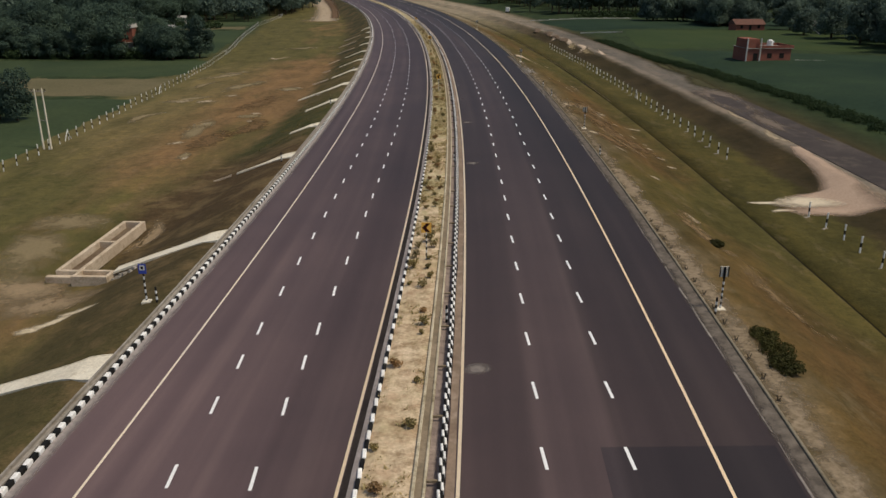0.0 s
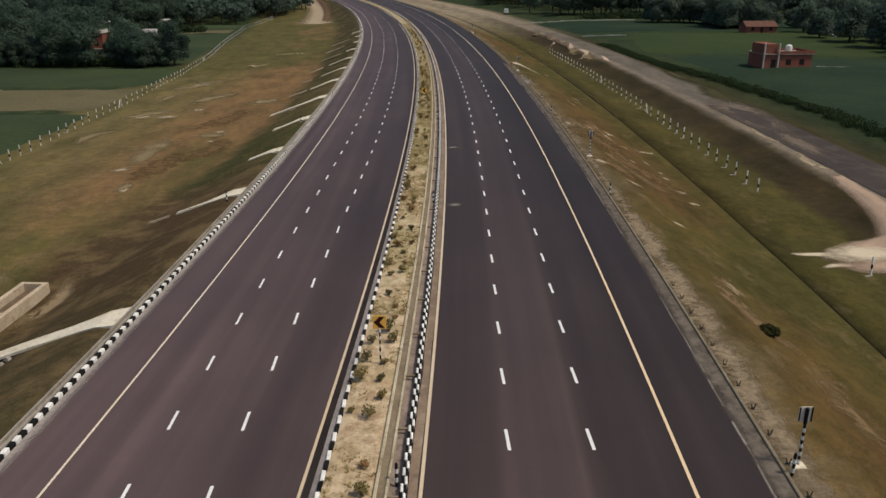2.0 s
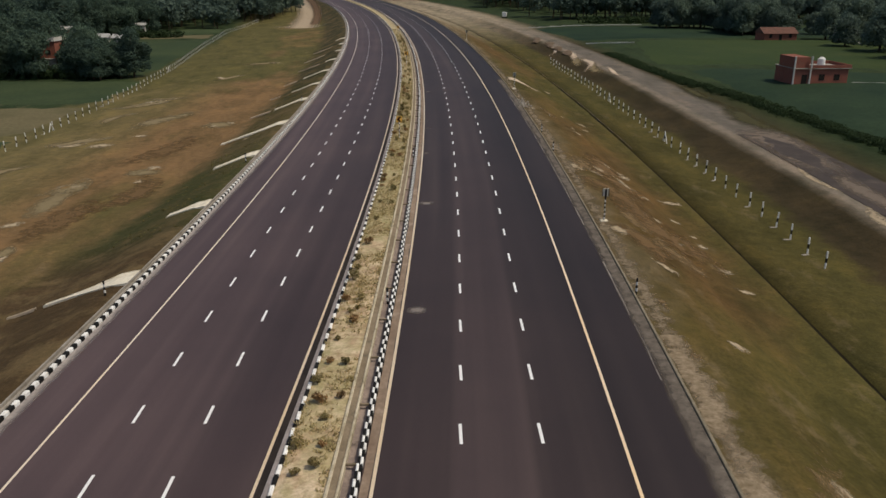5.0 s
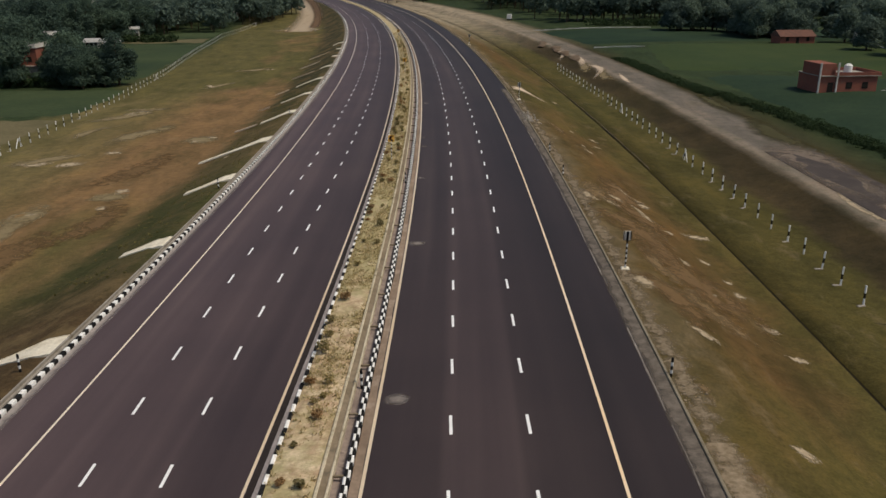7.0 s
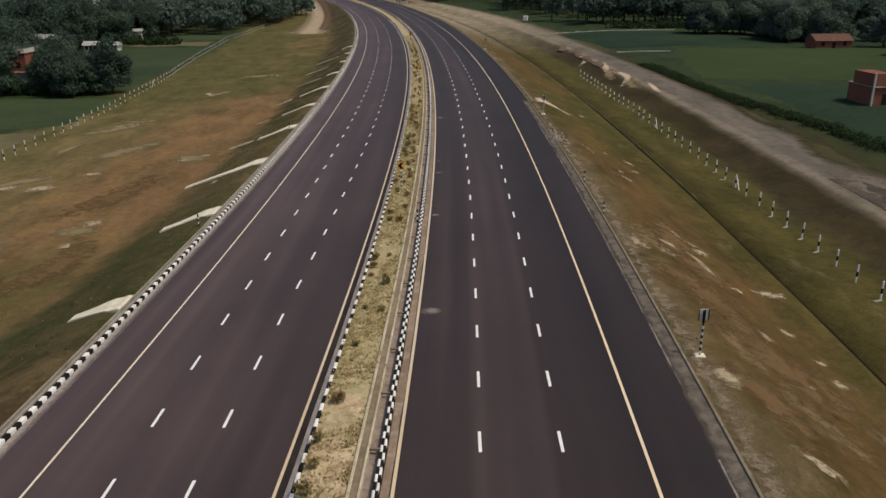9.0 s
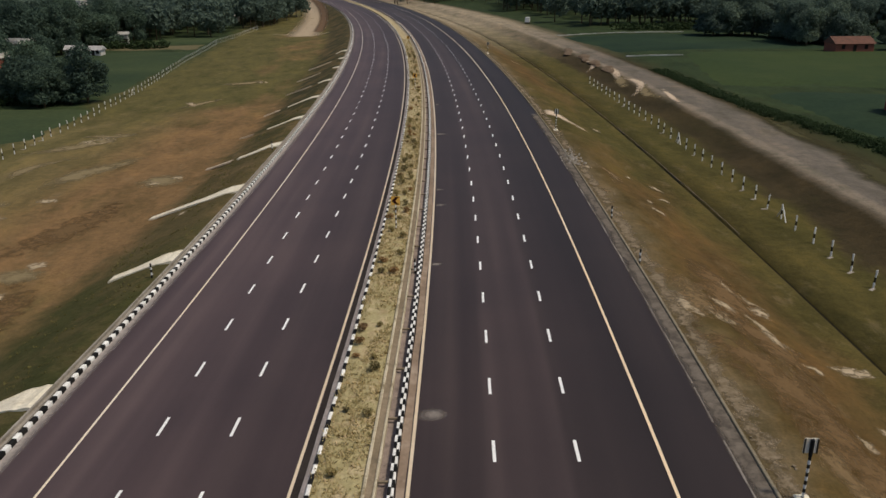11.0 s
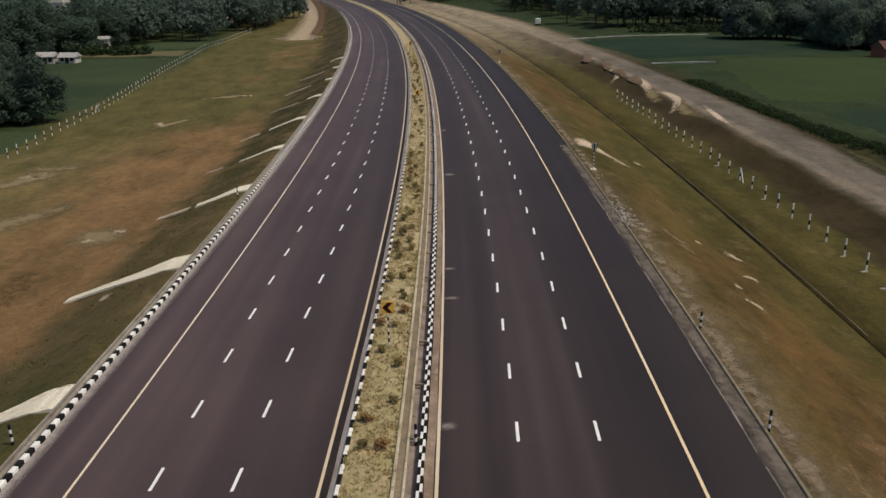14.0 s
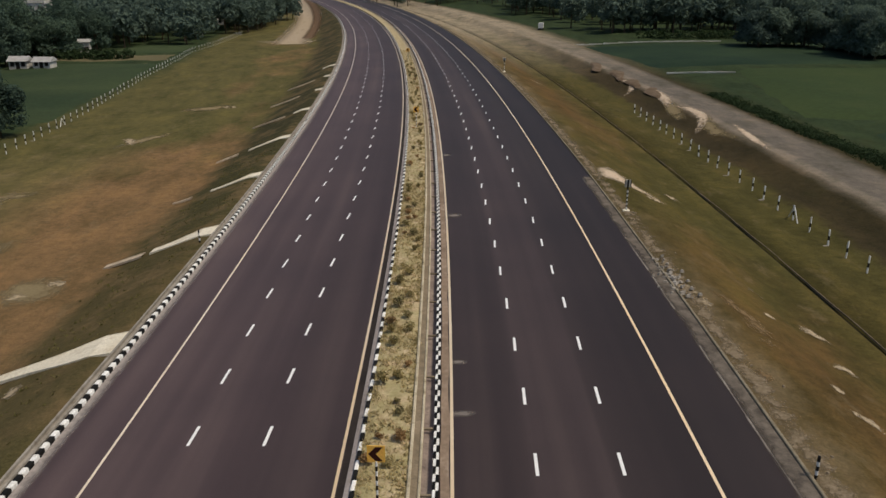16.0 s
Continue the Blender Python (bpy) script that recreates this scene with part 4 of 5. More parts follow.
# ---- low weeds ----
def weeds(name, label, mat, spots_of, count, size, seed):
    r = random.Random(seed)
    m = Mesh()
    for _ in range(count):
        x, y, z, k = spots_of(r)
        for _ in range(7):
            a = r.uniform(0, 6.28)
            lean = r.uniform(0.4, 1.3)
            h = size * k * r.uniform(0.6, 1.3)
            w = h * r.uniform(0.25, 0.5)
            ox, oy = r.gauss(0, size * k * 0.6), r.gauss(0, size * k * 0.6)
            ca, sa = math.cos(a), math.sin(a)
            p = Vector((x + ox, y + oy, z - 0.03))
            m.add([p + Vector((-sa * w, ca * w, 0)), p + Vector((sa * w, -ca * w, 0)), p + Vector((ca * h * lean, sa * h * lean, h))], [(0, 1, 2)])
    thing(name, m.data(name, mat), label=label, category="weeds", kind="stuff")


def in_median(r):
    # weeds grow in drifts
    for _ in range(6):
        st = r.uniform(12, 330) if r.random() < 0.5 else r.uniform(60, 190)
        d = r.uniform(-1.6, 0.58)
        if noise.noise((st * 0.22, d * 0.6, 11.0)) + 0.004 * (st - 70) > r.uniform(-0.25, 0.25):
            break
    x, y = at(st, d)
    return x, y, BANK * d + 0.16, r.uniform(0.6, 1.4)


M_WEED = leaf_mat("median_weeds", (0.27, 0.235, 0.12), (0.40, 0.34, 0.195), (0.55, 0.44, 0.30))
M_TUFT = leaf_mat("bush_leaves", (0.050, 0.052, 0.018), (0.070, 0.070, 0.025), (0.088, 0.080, 0.032))
weeds("median_weeds", "low dry weeds between the shrubs", M_WEED, in_median, 8000, 0.13, 31)


def on_left_slope(r):
    # thick green growth between the drain chutes, ragged along the foot of the slope
    for _ in range(8):
        st = r.uniform(104, 216)
        d = r.uniform(-27.4, -18.6)
        if noise.noise((st * 0.16, d * 0.35, 4.0)) + (0.25 if d > -25.5 else -0.1) > r.uniform(-0.1, 0.5) and all(abs(st - c) > 2.2 for c in (112, 134, 155.5, 177.6, 198.2)):
            break
    x, y = at(st, d)
    return x, y, ground_z(st, d), r.uniform(0.6, 1.5)


M_SLOPE_GRASS = leaf_mat("slope_grass", (0.12, 0.112, 0.040), (0.16, 0.145, 0.055), (0.20, 0.16, 0.07))
weeds("slope_grass", "rank dark green grass on the embankment slope", M_SLOPE_GRASS, on_left_slope, 700, 0.11, 41)


def thicket(st, d, r, h, seed):
    ob = thing("bush", None, stand(st, d), label="dark green bush growing on the slope", category="bush", group="bushes on the slopes")
    rg = random.Random(seed)
    cr, t = Mesh(), Mesh()
    for k in range(6):
        a = k * 1.05
        c = (0.6 * r * math.cos(a), 0.9 * r * math.sin(a), h * (0.4 + 0.3 * rg.random()))
        t.tube((0, 0, -0.1), c, 0.03, 0.012, 5)
        leaf_cloud(cr, rg, c, r * 0.6, h * 0.45, 190, 0.085, 0.45)
    part("stem", t, M_BARK, ob)
    part("foliage", cr, M_TUFT, ob)


for k, (st, d, r, h) in enumerate(((38.5, 19.95, 0.85, 0.55), (40.4, 19.9, 0.7, 0.45), (59.6, 23.0, 0.55, 0.4), (36.8, 19.8, 0.8, 0.5))):
    thicket(st, d, r, h, 500 + k)


# ---- stones and rubble ----
def rubble(label, mat, spots_of, count, size, seed):
    r = random.Random(seed)
    m = Mesh()
    for _ in range(count):
        x, y, z = spots_of(r)
        q = size * r.uniform(0.4, 1.3)
        m.box(x, y, z - 0.03, q * r.uniform(0.7, 1.4), q, q * r.uniform(0.4, 0.8), r.uniform(0, 3.14), r.uniform(0.5, 0.85))
    thing("rubble", m.data("rubble", mat), label=label, category="rubble", kind="stuff")


def on_verge(r):
    st, wide = r.choice(((78, 3), (84, 3), (99.8, 1.6), (105, 3), (121, 3), (139, 4), (149, 3), (159, 2.5), (161, 1.5), (166, 3), (176, 4), (190, 3), (46, 3), (52, 3), (60, 4)))
    st, d = st + r.gauss(0, wide * 0.5), 18.0 + abs(r.gauss(0, 0.7))
    x, y = at(st, d)
    return x, y, ground_z(st, d)


def by_basin(r):
    x, y = -27.6 + r.gauss(0, 0.5), 61.2 + r.gauss(0, 0.5)
    return x, y, ground_at(x, y)


rubble("pale broken stones scattered along the verge", M_COVER, on_verge, 240, 0.13, 61)
def on_rubble_heap(r):
    st, d = 162.5 + r.gauss(0, 1.7), 17.9 + r.gauss(0, 0.45)
    x, y = at(st, d)
    return x, y, max(ground_z(st, d), BANK * d) + 0.02


rubble("heap of pale broken concrete beside the kerb", M_CONC, on_rubble_heap, 80, 0.24, 63)
rubble("broken stones at the inlet of the basin", M_CONC, by_basin, 45, 0.3, 62)

# ---- fields ----
def field(name, pts, mat, label, h=0.35, cell=5.0):
    """A slab of crop over a four-cornered patch, its top uneven."""
    a, b, c, d = [Vector((*p, 0)) for p in pts]
    nu = max(2, int((b - a).length / cell))
    nv = max(2, int((d - a).length / cell))
    f = Mesh()
    for j in range(nv + 1):
        for i in range(nu + 1):
            u, v = i / nu, j / nv
            q = (a * (1 - u) + b * u) * (1 - v) + (d * (1 - u) + c * u) * v
            edge = i in (0, nu) or j in (0, nv)
            z = ground_at(q.x, q.y)
            f.v.append((q.x, q.y, z + (-0.1 if edge else h * (0.8 + 0.5 * noise.noise((q.x * 0.15, q.y * 0.15, 1))))))
    for j in range(nv):
        for i in range(nu):
            o = j * (nu + 1) + i
            f.f.append((o, o + 1, o + nu + 2, o + nu + 1))
    return thing(name, f.data(name, mat, True), label=label, category="field", kind="stuff")


field("crop_field", [(-140, 95), (-58.6, 95), (-60.6, 160), (-150, 158)], M_CROP_L, "dark green crop field beyond the fence")
field("stubble_field", [(-150, 158.5), (-60.8, 160.5), (-62.2, 192), (-150, 192)], M_STUBBLE, "tan strip of stubble between green fields", 0.12)
field("crop_field", [(-150, 192.5), (-62.4, 192.5), (-65.4, 228), (-150, 228)], M_CROP_L, "dark green crop field beside the grove")
field("crop_field", [(-104, 247), (-68.4, 243), (-82, 340), (-126, 338)], M_CROP_L, "green crop field between fence and grove")
field("stubble_field", [(-128, 341), (-82.6, 343), (-85.6, 366), (-122, 362)], M_STUBBLE, "tan strip of bare soil before the far trees", 0.12)
field("crop_field", [(-114, 366), (-86, 369), (-89, 398), (-112, 394)], M_CROP_L, "green crop field before the far trees")
field("crop_field", [(64, 60), (150, 60), (150, 205), (62, 232)], M_CROP, "dark green crop field beside the service road")
field("crop_field", [(57, 240), (150, 212), (150, 308), (66, 304)], M_CROP_Y, "light green crop field beyond the service road")
field("crop_field", [(50, 308), (150, 312), (150, 366), (40, 366)], M_CROP, "dark green crop field near the far trees")


# ---- bare patches of sand, gravel and concrete spill ----
def patch(x, y, rx, ry, turn, mat, label, seed, lift=0.035):
    """A thin uneven scatter that lies on the ground."""
    r = random.Random(seed)
    m = Mesh()
    c, s = math.cos(radians(turn)), math.sin(radians(turn))
    n, rings = 20, 5
    m.v, m.uv = [(x, y, ground_at(x, y) + lift)], [(0.0, 0.0)]
    bend = r.uniform(-0.35, 0.35)
    for k in range(1, rings + 1):
        for i in range(n):
            a = 2 * math.pi * i / n
            px, py = rx * 1.35 * k / rings * math.cos(a), ry * 1.35 * k / rings * math.sin(a)
            if rx > ry:
                py += bend * px * px / rx
            else:
                px += bend * py * py / ry
            gx, gy = x + px * c - py * s, y + px * s + py * c
            m.v.append((gx, gy, ground_at(gx, gy) + lift))
            m.uv.append((k / rings, 0.0))
    m.f = [(0, 1 + i, 1 + (i + 1) % n) for i in range(n)]
    for k in range(rings - 1):
        o = 1 + k * n
        m.f += [(o + i, o + n + i, o + n + (i + 1) % n, o + (i + 1) % n) for i in range(n)]
    return thing("bare_patch", m.data("bare_patch", mat, True), label=label, category="bare ground", kind="stuff")


M_SANDHEAP = fade_mat("dumped_sand", (0.60, 0.49, 0.37), (0.44, 0.34, 0.245), 0.0, 1.0, 0.75, ragged=0.9, cover=0.05)
M_WHITESAND = fade_mat("white_sand", (0.64, 0.56, 0.42), (0.52, 0.44, 0.32), 0.0, 1.0, 0.5, ragged=0.6, cover=0.05)
M_PINKSAND = fade_mat("pinkish_sand", (0.46, 0.345, 0.26), (0.36, 0.26, 0.19), 0.0, 1.0, 0.22, ragged=0.5, cover=0.08)
M_SPILL = fade_mat("spilled_concrete", (0.62, 0.53, 0.38), (0.48, 0.40, 0.28), 0.0, 1.0, 0.5)
M_DUSTY = fade_mat("dusty_earth", (0.20, 0.140, 0.074), (0.140, 0.094, 0.047), 0.0, 1.0, 1.2, cover=-0.08)
M_RUSTY = fade_mat("eroded_red_earth", (0.158, 0.100, 0.048), (0.110, 0.070, 0.033), 0.0, 1.0, 1.2, ragged=0.7)
M_STRAW = fade_mat("straw_and_sand", (0.240, 0.190, 0.110), (0.175, 0.138, 0.074), 0.0, 1.0, 0.8, ragged=0.35)
M_TRODDEN = fade_mat("trodden_tan_earth", (0.30, 0.225, 0.14), (0.215, 0.16, 0.095), 0.0, 1.0, 0.7, ragged=0.5)
BARE = "trodden tan earth round the concrete basin"
STRAW = "pale dry straw and sand on the brown ground"
RUSTY = "eroded reddish earth on the slope"
SANDY, SPILL = "pale sandy patch on the brown ground", "pale crust of spilled concrete on the slope"
for k, (x, y, rx, ry, turn, mat, label) in enumerate((
        (38.6, 79.6, 3.6, 1.9, 6, M_WHITESAND, SANDY), (34.6, 79.9, 1.9, 0.5, 3, M_WHITESAND, SANDY), (35.6, 77.3, 1.7, 0.45, 12, M_WHITESAND, SANDY), (46.8, 110, 0.6, 7.0, -3, M_SANDY, SANDY), (47.1, 126, 0.35, 12.0, -1, M_SANDY, SANDY),
        (-34.5, 59, 4.5, 3.2, 30, M_TRODDEN, BARE), (-31.0, 55.5, 4.2, 2.4, 35, M_TRODDEN, BARE), (-38.5, 68, 3.0, 6.0, 10, M_STRAW, STRAW), (-29.2, 73.5, 0.9, 4.5, -4, M_TRODDEN, BARE), (-39.0, 77, 4.0, 3.0, 15, M_STRAW, STRAW), (-40, 58, 5.0, 3.0, 20, M_STRAW, STRAW),
        (-29.0, 51.6, 2.2, 0.5, 42, M_SPILL, SPILL), (-27.6, 53.0, 1.5, 0.4, 8, M_SPILL, SPILL), (-30.2, 50.6, 0.9, 0.5, 20, M_SPILL, SPILL), (-31.4, 57.5, 0.8, 4.0, 10, M_DUSTY, SANDY),
        (18.7, 192, 1.5, 3.6, 20, M_SANDHEAP, SANDY), (20.6, 189.3, 2.4, 0.9, -35, M_SANDY, SANDY), (22.0, 187.6, 0.9, 0.7, 0, M_SANDY, SANDY), (25.1, 193.2, 0.7, 0.9, 0, M_SANDY, SANDY),
        (25.2, 127.6, 0.3, 1.5, 25, M_SANDY, SANDY), (24.7, 120.2, 0.6, 1.3, 20, M_SANDY, SANDY), (26.1, 117.4, 0.3, 0.8, 20, M_SANDY, SANDY), (29.1, 118.9, 1.3, 0.7, 5, M_SANDY, SANDY),
        (25.2, 109.1, 0.5, 0.6, 0, M_SANDY, SANDY), (27.5, 111.3, 0.6, 0.45, 0, M_SANDY, SANDY), (25.2, 103.1, 0.3, 0.8, 30, M_SANDY, SANDY), (28.2, 107.5, 0.45, 0.4, 0, M_SANDY, SANDY),
        (28.2, 104.7, 0.5, 0.6, 0, M_SANDY, SANDY), (28.0, 98.3, 0.8, 0.55, -25, M_SANDY, SANDY), (28.3, 94.2, 0.8, 0.4, -10, M_SANDY, SANDY), (21.4, 92.4, 0.5, 1.2, 40, M_SANDY, SANDY),
        (19.3, 99.6, 0.7, 1.2, 25, M_SANDY, SANDY), (19.0, 84.6, 0.35, 1.1, 15, M_DUSTY, SANDY), (18.8, 77.2, 0.4, 1.3, 10, M_DUSTY, SANDY),
        (24.4, 165.5, 0.4, 0.8, 40, M_SANDY, SANDY), (23.3, 160.2, 0.3, 0.5, 20, M_SANDY, SANDY), (26.5, 160.2, 0.6, 1.0, 30, M_SANDY, SANDY), (26.0, 154.7, 0.5, 0.9, 40, M_SANDY, SANDY),
        (23.4, 150.0, 0.35, 0.5, 30, M_SANDY, SANDY), (23.6, 147.0, 0.4, 0.9, 40, M_SANDY, SANDY), (17.8, 161.0, 0.5, 1.3, 15, M_SANDY, SANDY), (18.2, 158.9, 0.5, 1.0, 15, M_SANDY, SANDY), (18.7, 149.1, 0.4, 1.1, 15, M_DUSTY, SANDY),
        (18.4, 278.8, 1.6, 0.9, 0, M_SANDY, SANDY), (22.5, 66, 0.5, 1.2, 10, M_SANDY, SANDY), (22.6, 80.5, 0.7, 0.5, -40, M_SANDY, SANDY),
        (-53.2, 194, 1.9, 8.0, -27, M_STRAW, STRAW), (-52.0, 200.5, 4.0, 1.6, 15, M_STRAW, STRAW), (-52.0, 158, 5.0, 1.8, 45, M_STRAW, STRAW), (-40.5, 131, 1.8, 4.0, -15, M_STRAW, STRAW), (-34.5, 138, 2.6, 1.8, 20, M_STRAW, STRAW),
        (-46, 262, 5.0, 2.4, 35, M_STRAW, STRAW), (-53.7, 138, 1.2, 5.5, -14, M_STRAW, STRAW), (-54.3, 179, 1.1, 6.0, -16, M_STRAW, STRAW), (-36.4, 107.4, 0.8, 2.0, 0, M_STRAW, STRAW), (-40.2, 125, 1.6, 6.5, 2, M_STRAW, STRAW), (-33.5, 171, 2.6, 3.4, -10, M_STRAW, STRAW), (-47.5, 233, 1.2, 6.0, -25, M_STRAW, STRAW), (-45, 176, 2.0, 9.0, -20, M_STRAW, STRAW),
        (-36, 152, 2.2, 9.0, -12, M_RUSTY, RUSTY), (-31.5, 128, 2.0, 8.0, -6, M_RUSTY, RUSTY), (-36, 118, 2.2, 7.0, -4, M_RUSTY, RUSTY),
        (22.4, 113, 2.4, 6.0, 20, M_RUSTY, RUSTY), (24.5, 104, 2.6, 7.0, 22, M_RUSTY, RUSTY), (21.3, 98, 1.6, 4.5, 20, M_RUSTY, RUSTY), (24.0, 119, 1.8, 4.0, 25, M_RUSTY, RUSTY),
        (20.3, 123.5, 1.8, 5.0, -4, M_DUSTY, SANDY), (23.4, 126.5, 2.2, 5.5, -8, M_RUSTY, RUSTY), (24.0, 128.8, 0.5, 1.5, 25, M_SANDY, SANDY), (25.6, 125.6, 0.7, 0.8, 30, M_SANDY, SANDY), (21.2, 121.2, 0.9, 1.2, 0, M_SANDY, SANDY), (19.1, 121.5, 0.5, 1.6, 10, M_SANDY, SANDY), (22.3, 123.6, 0.6, 0.9, 30, M_SANDY, SANDY), (24.4, 122.0, 0.6, 1.3, 20, M_SANDY, SANDY),
        (21.5, 104, 1.2, 5.0, 12, M_DUSTY, SANDY), (23.5, 98, 1.6, 4.5, 30, M_DUSTY, SANDY), (21.0, 158, 1.0, 5.0, 12, M_DUSTY, SANDY), (21.5, 62, 1.4, 8.0, 8, M_DUSTY, SANDY), (23.5, 50, 1.5, 7.0, 5, M_DUSTY, SANDY),
        (-60, 405.5, 12, 3.0, 4, M_SANDY, SANDY), (-41.2, 131.5, 1.5, 1.0, 30, M_SANDY, SANDY), (-34.0, 140.9, 0.8, 1.1, 0, M_SANDY, SANDY), (-33.4, 133.7, 0.6, 0.9, 0, M_SANDY, SANDY), (-47.2, 155.4, 2.0, 1.4, 30, M_SANDY, SANDY),
        (-52.8, 196.5, 2.4, 2.0, 20, M_SANDY, SANDY), (-51.9, 155.4, 2.0, 1.3, 10, M_SANDY, SANDY), (-43.8, 162.6, 1.2, 0.9, 0, M_SANDY, SANDY), (-33.8, 169.9, 0.9, 0.9, 0, M_SANDY, SANDY),
        (-32.0, 173.0, 0.8, 0.8, 0, M_SANDY, SANDY), (-42.9, 263.7, 0.6, 1.6, 10, M_SANDY, SANDY), (-41.6, 263.9, 0.5, 1.5, 10, M_SANDY, SANDY), (-24.2, 152.1, 0.5, 1.1, 20, M_SANDY, SANDY),
        (-49.2, 231.8, 0.9, 2.6, 30, M_SANDY, SANDY), (-36, 105.8, 0.5, 0.9, 0, M_SANDY, SANDY), (-40.5, 116, 1.4, 0.8, 25, M_SANDY, SANDY))):
    patch(x, y, rx, ry, turn, mat, label, 100 + k, 0.30 if mat is M_WHITESAND and rx > 3 else 0.035)


# ---- sand dumped on the bank of the service road ----
sand = Mesh()
for j in range(57):
    st = 75.6 + 0.5 * j
    a = float(np.interp(st, [75.6, 77, 79, 81.5, 83.5, 84.8, 88.5, 94, 100, 103.6], [36.5, 34.6, 34.4, 35.5, 38.0, 42.2, 43.6, 44.9, 45.6, 46.4]))
    b = float(np.interp(st, [75.6, 80, 95, 103.6], [47.3, 47.4, 47.7, 48.0]))
    for i in range(17):
        u = -1 + i / 8
        e = max(abs(u) ** 2 if i > 8 else abs(u), 1 - min(st - 75.6, 103.6 - st) / 2.2, 0)
        x, y = at(st, (a + b) / 2 + u * (b - a) / 2)
        sand.v.append((x, y, ground_at(x, y) + 0.03 + 0.14 * (1 - e) * (1 + noise.noise((x * 0.5, y * 0.5, 3.0)))))
        sand.uv.append((e, st))
sand.f = [(o, o + 1, o + 18, o + 17) for j in range(56) for o in range(17 * j, 17 * j + 16)]
thing("sand_heap", sand.data("sand_heap", M_PINKSAND, True), label="pinkish sand dumped on the bank beside the service road", category="sand heap", kind="stuff")


# ---- dirt ramp beside the far carriageway ----
def dirt_ramp(name, label, mat, centre, half, st0, st1, lift):
    m = Mesh()
    nu, nv = 14, 70
    for j in range(nv + 1):
        st = st0 + (st1 - st0) * j / nv
        for i in range(nu + 1):
            u = -1 + 2 * i / nu
            d = centre(st) + u * half * 1.25
            x, y = at(st, d)
            m.v.append((x, y, ground_z(st, d) + lift))
            m.uv.append((u * 1.25, st))
    for j in range(nv):
        for i in range(nu):
            o = j * (nu + 1) + i
            m.f.append((o, o + 1, o + nu + 2, o + nu + 1))
    thing(name, m.data(name, mat, True), label=label, category="dirt track", kind="structure")


M_TRACK = fade_mat("dusty_track", (0.44, 0.36, 0.26), (0.30, 0.23, 0.155), 0.0, 1.0, 0.25, 2.0)
M_BROWN = fade_mat("brown_soil_scatter", (0.16, 0.10, 0.06), (0.11, 0.072, 0.042), 0.0, 1.0, 0.5, 2.0)
dirt_ramp("dirt_ramp", "pale dusty dirt ramp climbing beside the highway", M_TRACK, lambda st: -36.5 + 0.05 * max(0, st - 410), 9.0, 402, 740, 0.06)
dirt_ramp("bare_soil", "brown loose soil down the middle of the ramp", M_BROWN, lambda st: -31.5 + 0.048 * max(0, st - 410), 3.4, 424, 700, 0.14)


# ---- grove and far trees ----
WH_TIN, BR_TIN = "whitewashed house with a grey sheet roof", "small brick house with a red clay roof"
WH_FLAT, BR_FLAT = "whitewashed house with a flat concrete roof", "two-storey brick and whitewash house with a flat roof"
HOUSES = [(-96.5, 242, 4, 8.5, 7, 8.2, M_BRICK, None, BR_FLAT), (-116, 290, -6, 9, 7, 7.4, M_BRICK, None, BR_FLAT), (-116.4, 325.5, 8, 4.6, 4, 2.3, M_WALL_W, M_TIN, WH_TIN), (-110.3, 326.5, 2, 4.6, 4, 2.0, M_WALL_W, M_TIN, WH_TIN),
          (-152, 331, 5, 6, 6, 8.6, M_WALL_W, None, WH_FLAT), (-118, 368, 10, 3.2, 3, 3.6, M_WALL_W, M_TIN, WH_TIN), (-133, 400, 0, 6.5, 6, 8.0, M_WALL_W, None, WH_FLAT), (-169, 438, 5, 11, 8, 12.6, M_WALL_W, None, WH_FLAT),
          (-131, 499, 0, 6, 4, 2.4, M_WALL_W, M_TIN, WH_TIN), (-116, 503, 6, 8, 5, 2.4, M_WALL_W, M_TIN, WH_TIN),
          (113, 303, 6, 11, 6, 2.3, M_BRICK, M_ROOF_D, BR_TIN), (134, 300, -8, 6, 5, 2.4, M_WALL_W, M_TIN, WH_TIN)]
trees = [tree_model(21, 11, 5.0), tree_model(22, 13, 5.6), tree_model(23, 9, 4.4), tree_model(24, 15, 5.2), tree_model(25, 7, 4.0)]
hazed_trees = [tree_model(26, 10, 4.8, mat=M_HAZED_LEAF), tree_model(27, 12, 5.4, mat=M_HAZED_LEAF), tree_model(28, 14, 5.6, mat=M_HAZED_LEAF)]
spots = [(-77, 135), (-79.5, 230), (-74, 232.5), (-73.5, 134), (-80, 137), (-77.5, 229), (-71.6, 235), (-75.5, 237.5)]
rng = random.Random(77)


def in_lane(p, h):
    """Whether a place lies in the gap that opens from a house towards the highway."""
    u = Vector((h[0], h[1] - 100.0)).normalized()
    rel = Vector((p[0] - h[0], p[1] - h[1]))
    along, off = -rel.dot(u), abs(rel.x * u.y - rel.y * u.x)
    return -h[4] * 0.5 - 2.0 < along < (90 if h[1] > 490 else 60 if h[1] > 380 else 26 if h[1] > 280 else 9) and off < h[3] * 0.5 - (0.2 if h[1] > 280 else 1.4)


def scatter(x0, x1, y0, y1, n, gap=5.0):
    out = []
    for _ in range(n * 30):
        p = (rng.uniform(x0, x1), rng.uniform(y0, y1))
        if any(in_lane(p, h) for h in HOUSES):
            continue
        if all((p[0] - q[0]) ** 2 + (p[1] - q[1]) ** 2 > gap * gap for q in out + spots):
            out.append(p)
        if len(out) >= n:
            break
    spots.extend(out)


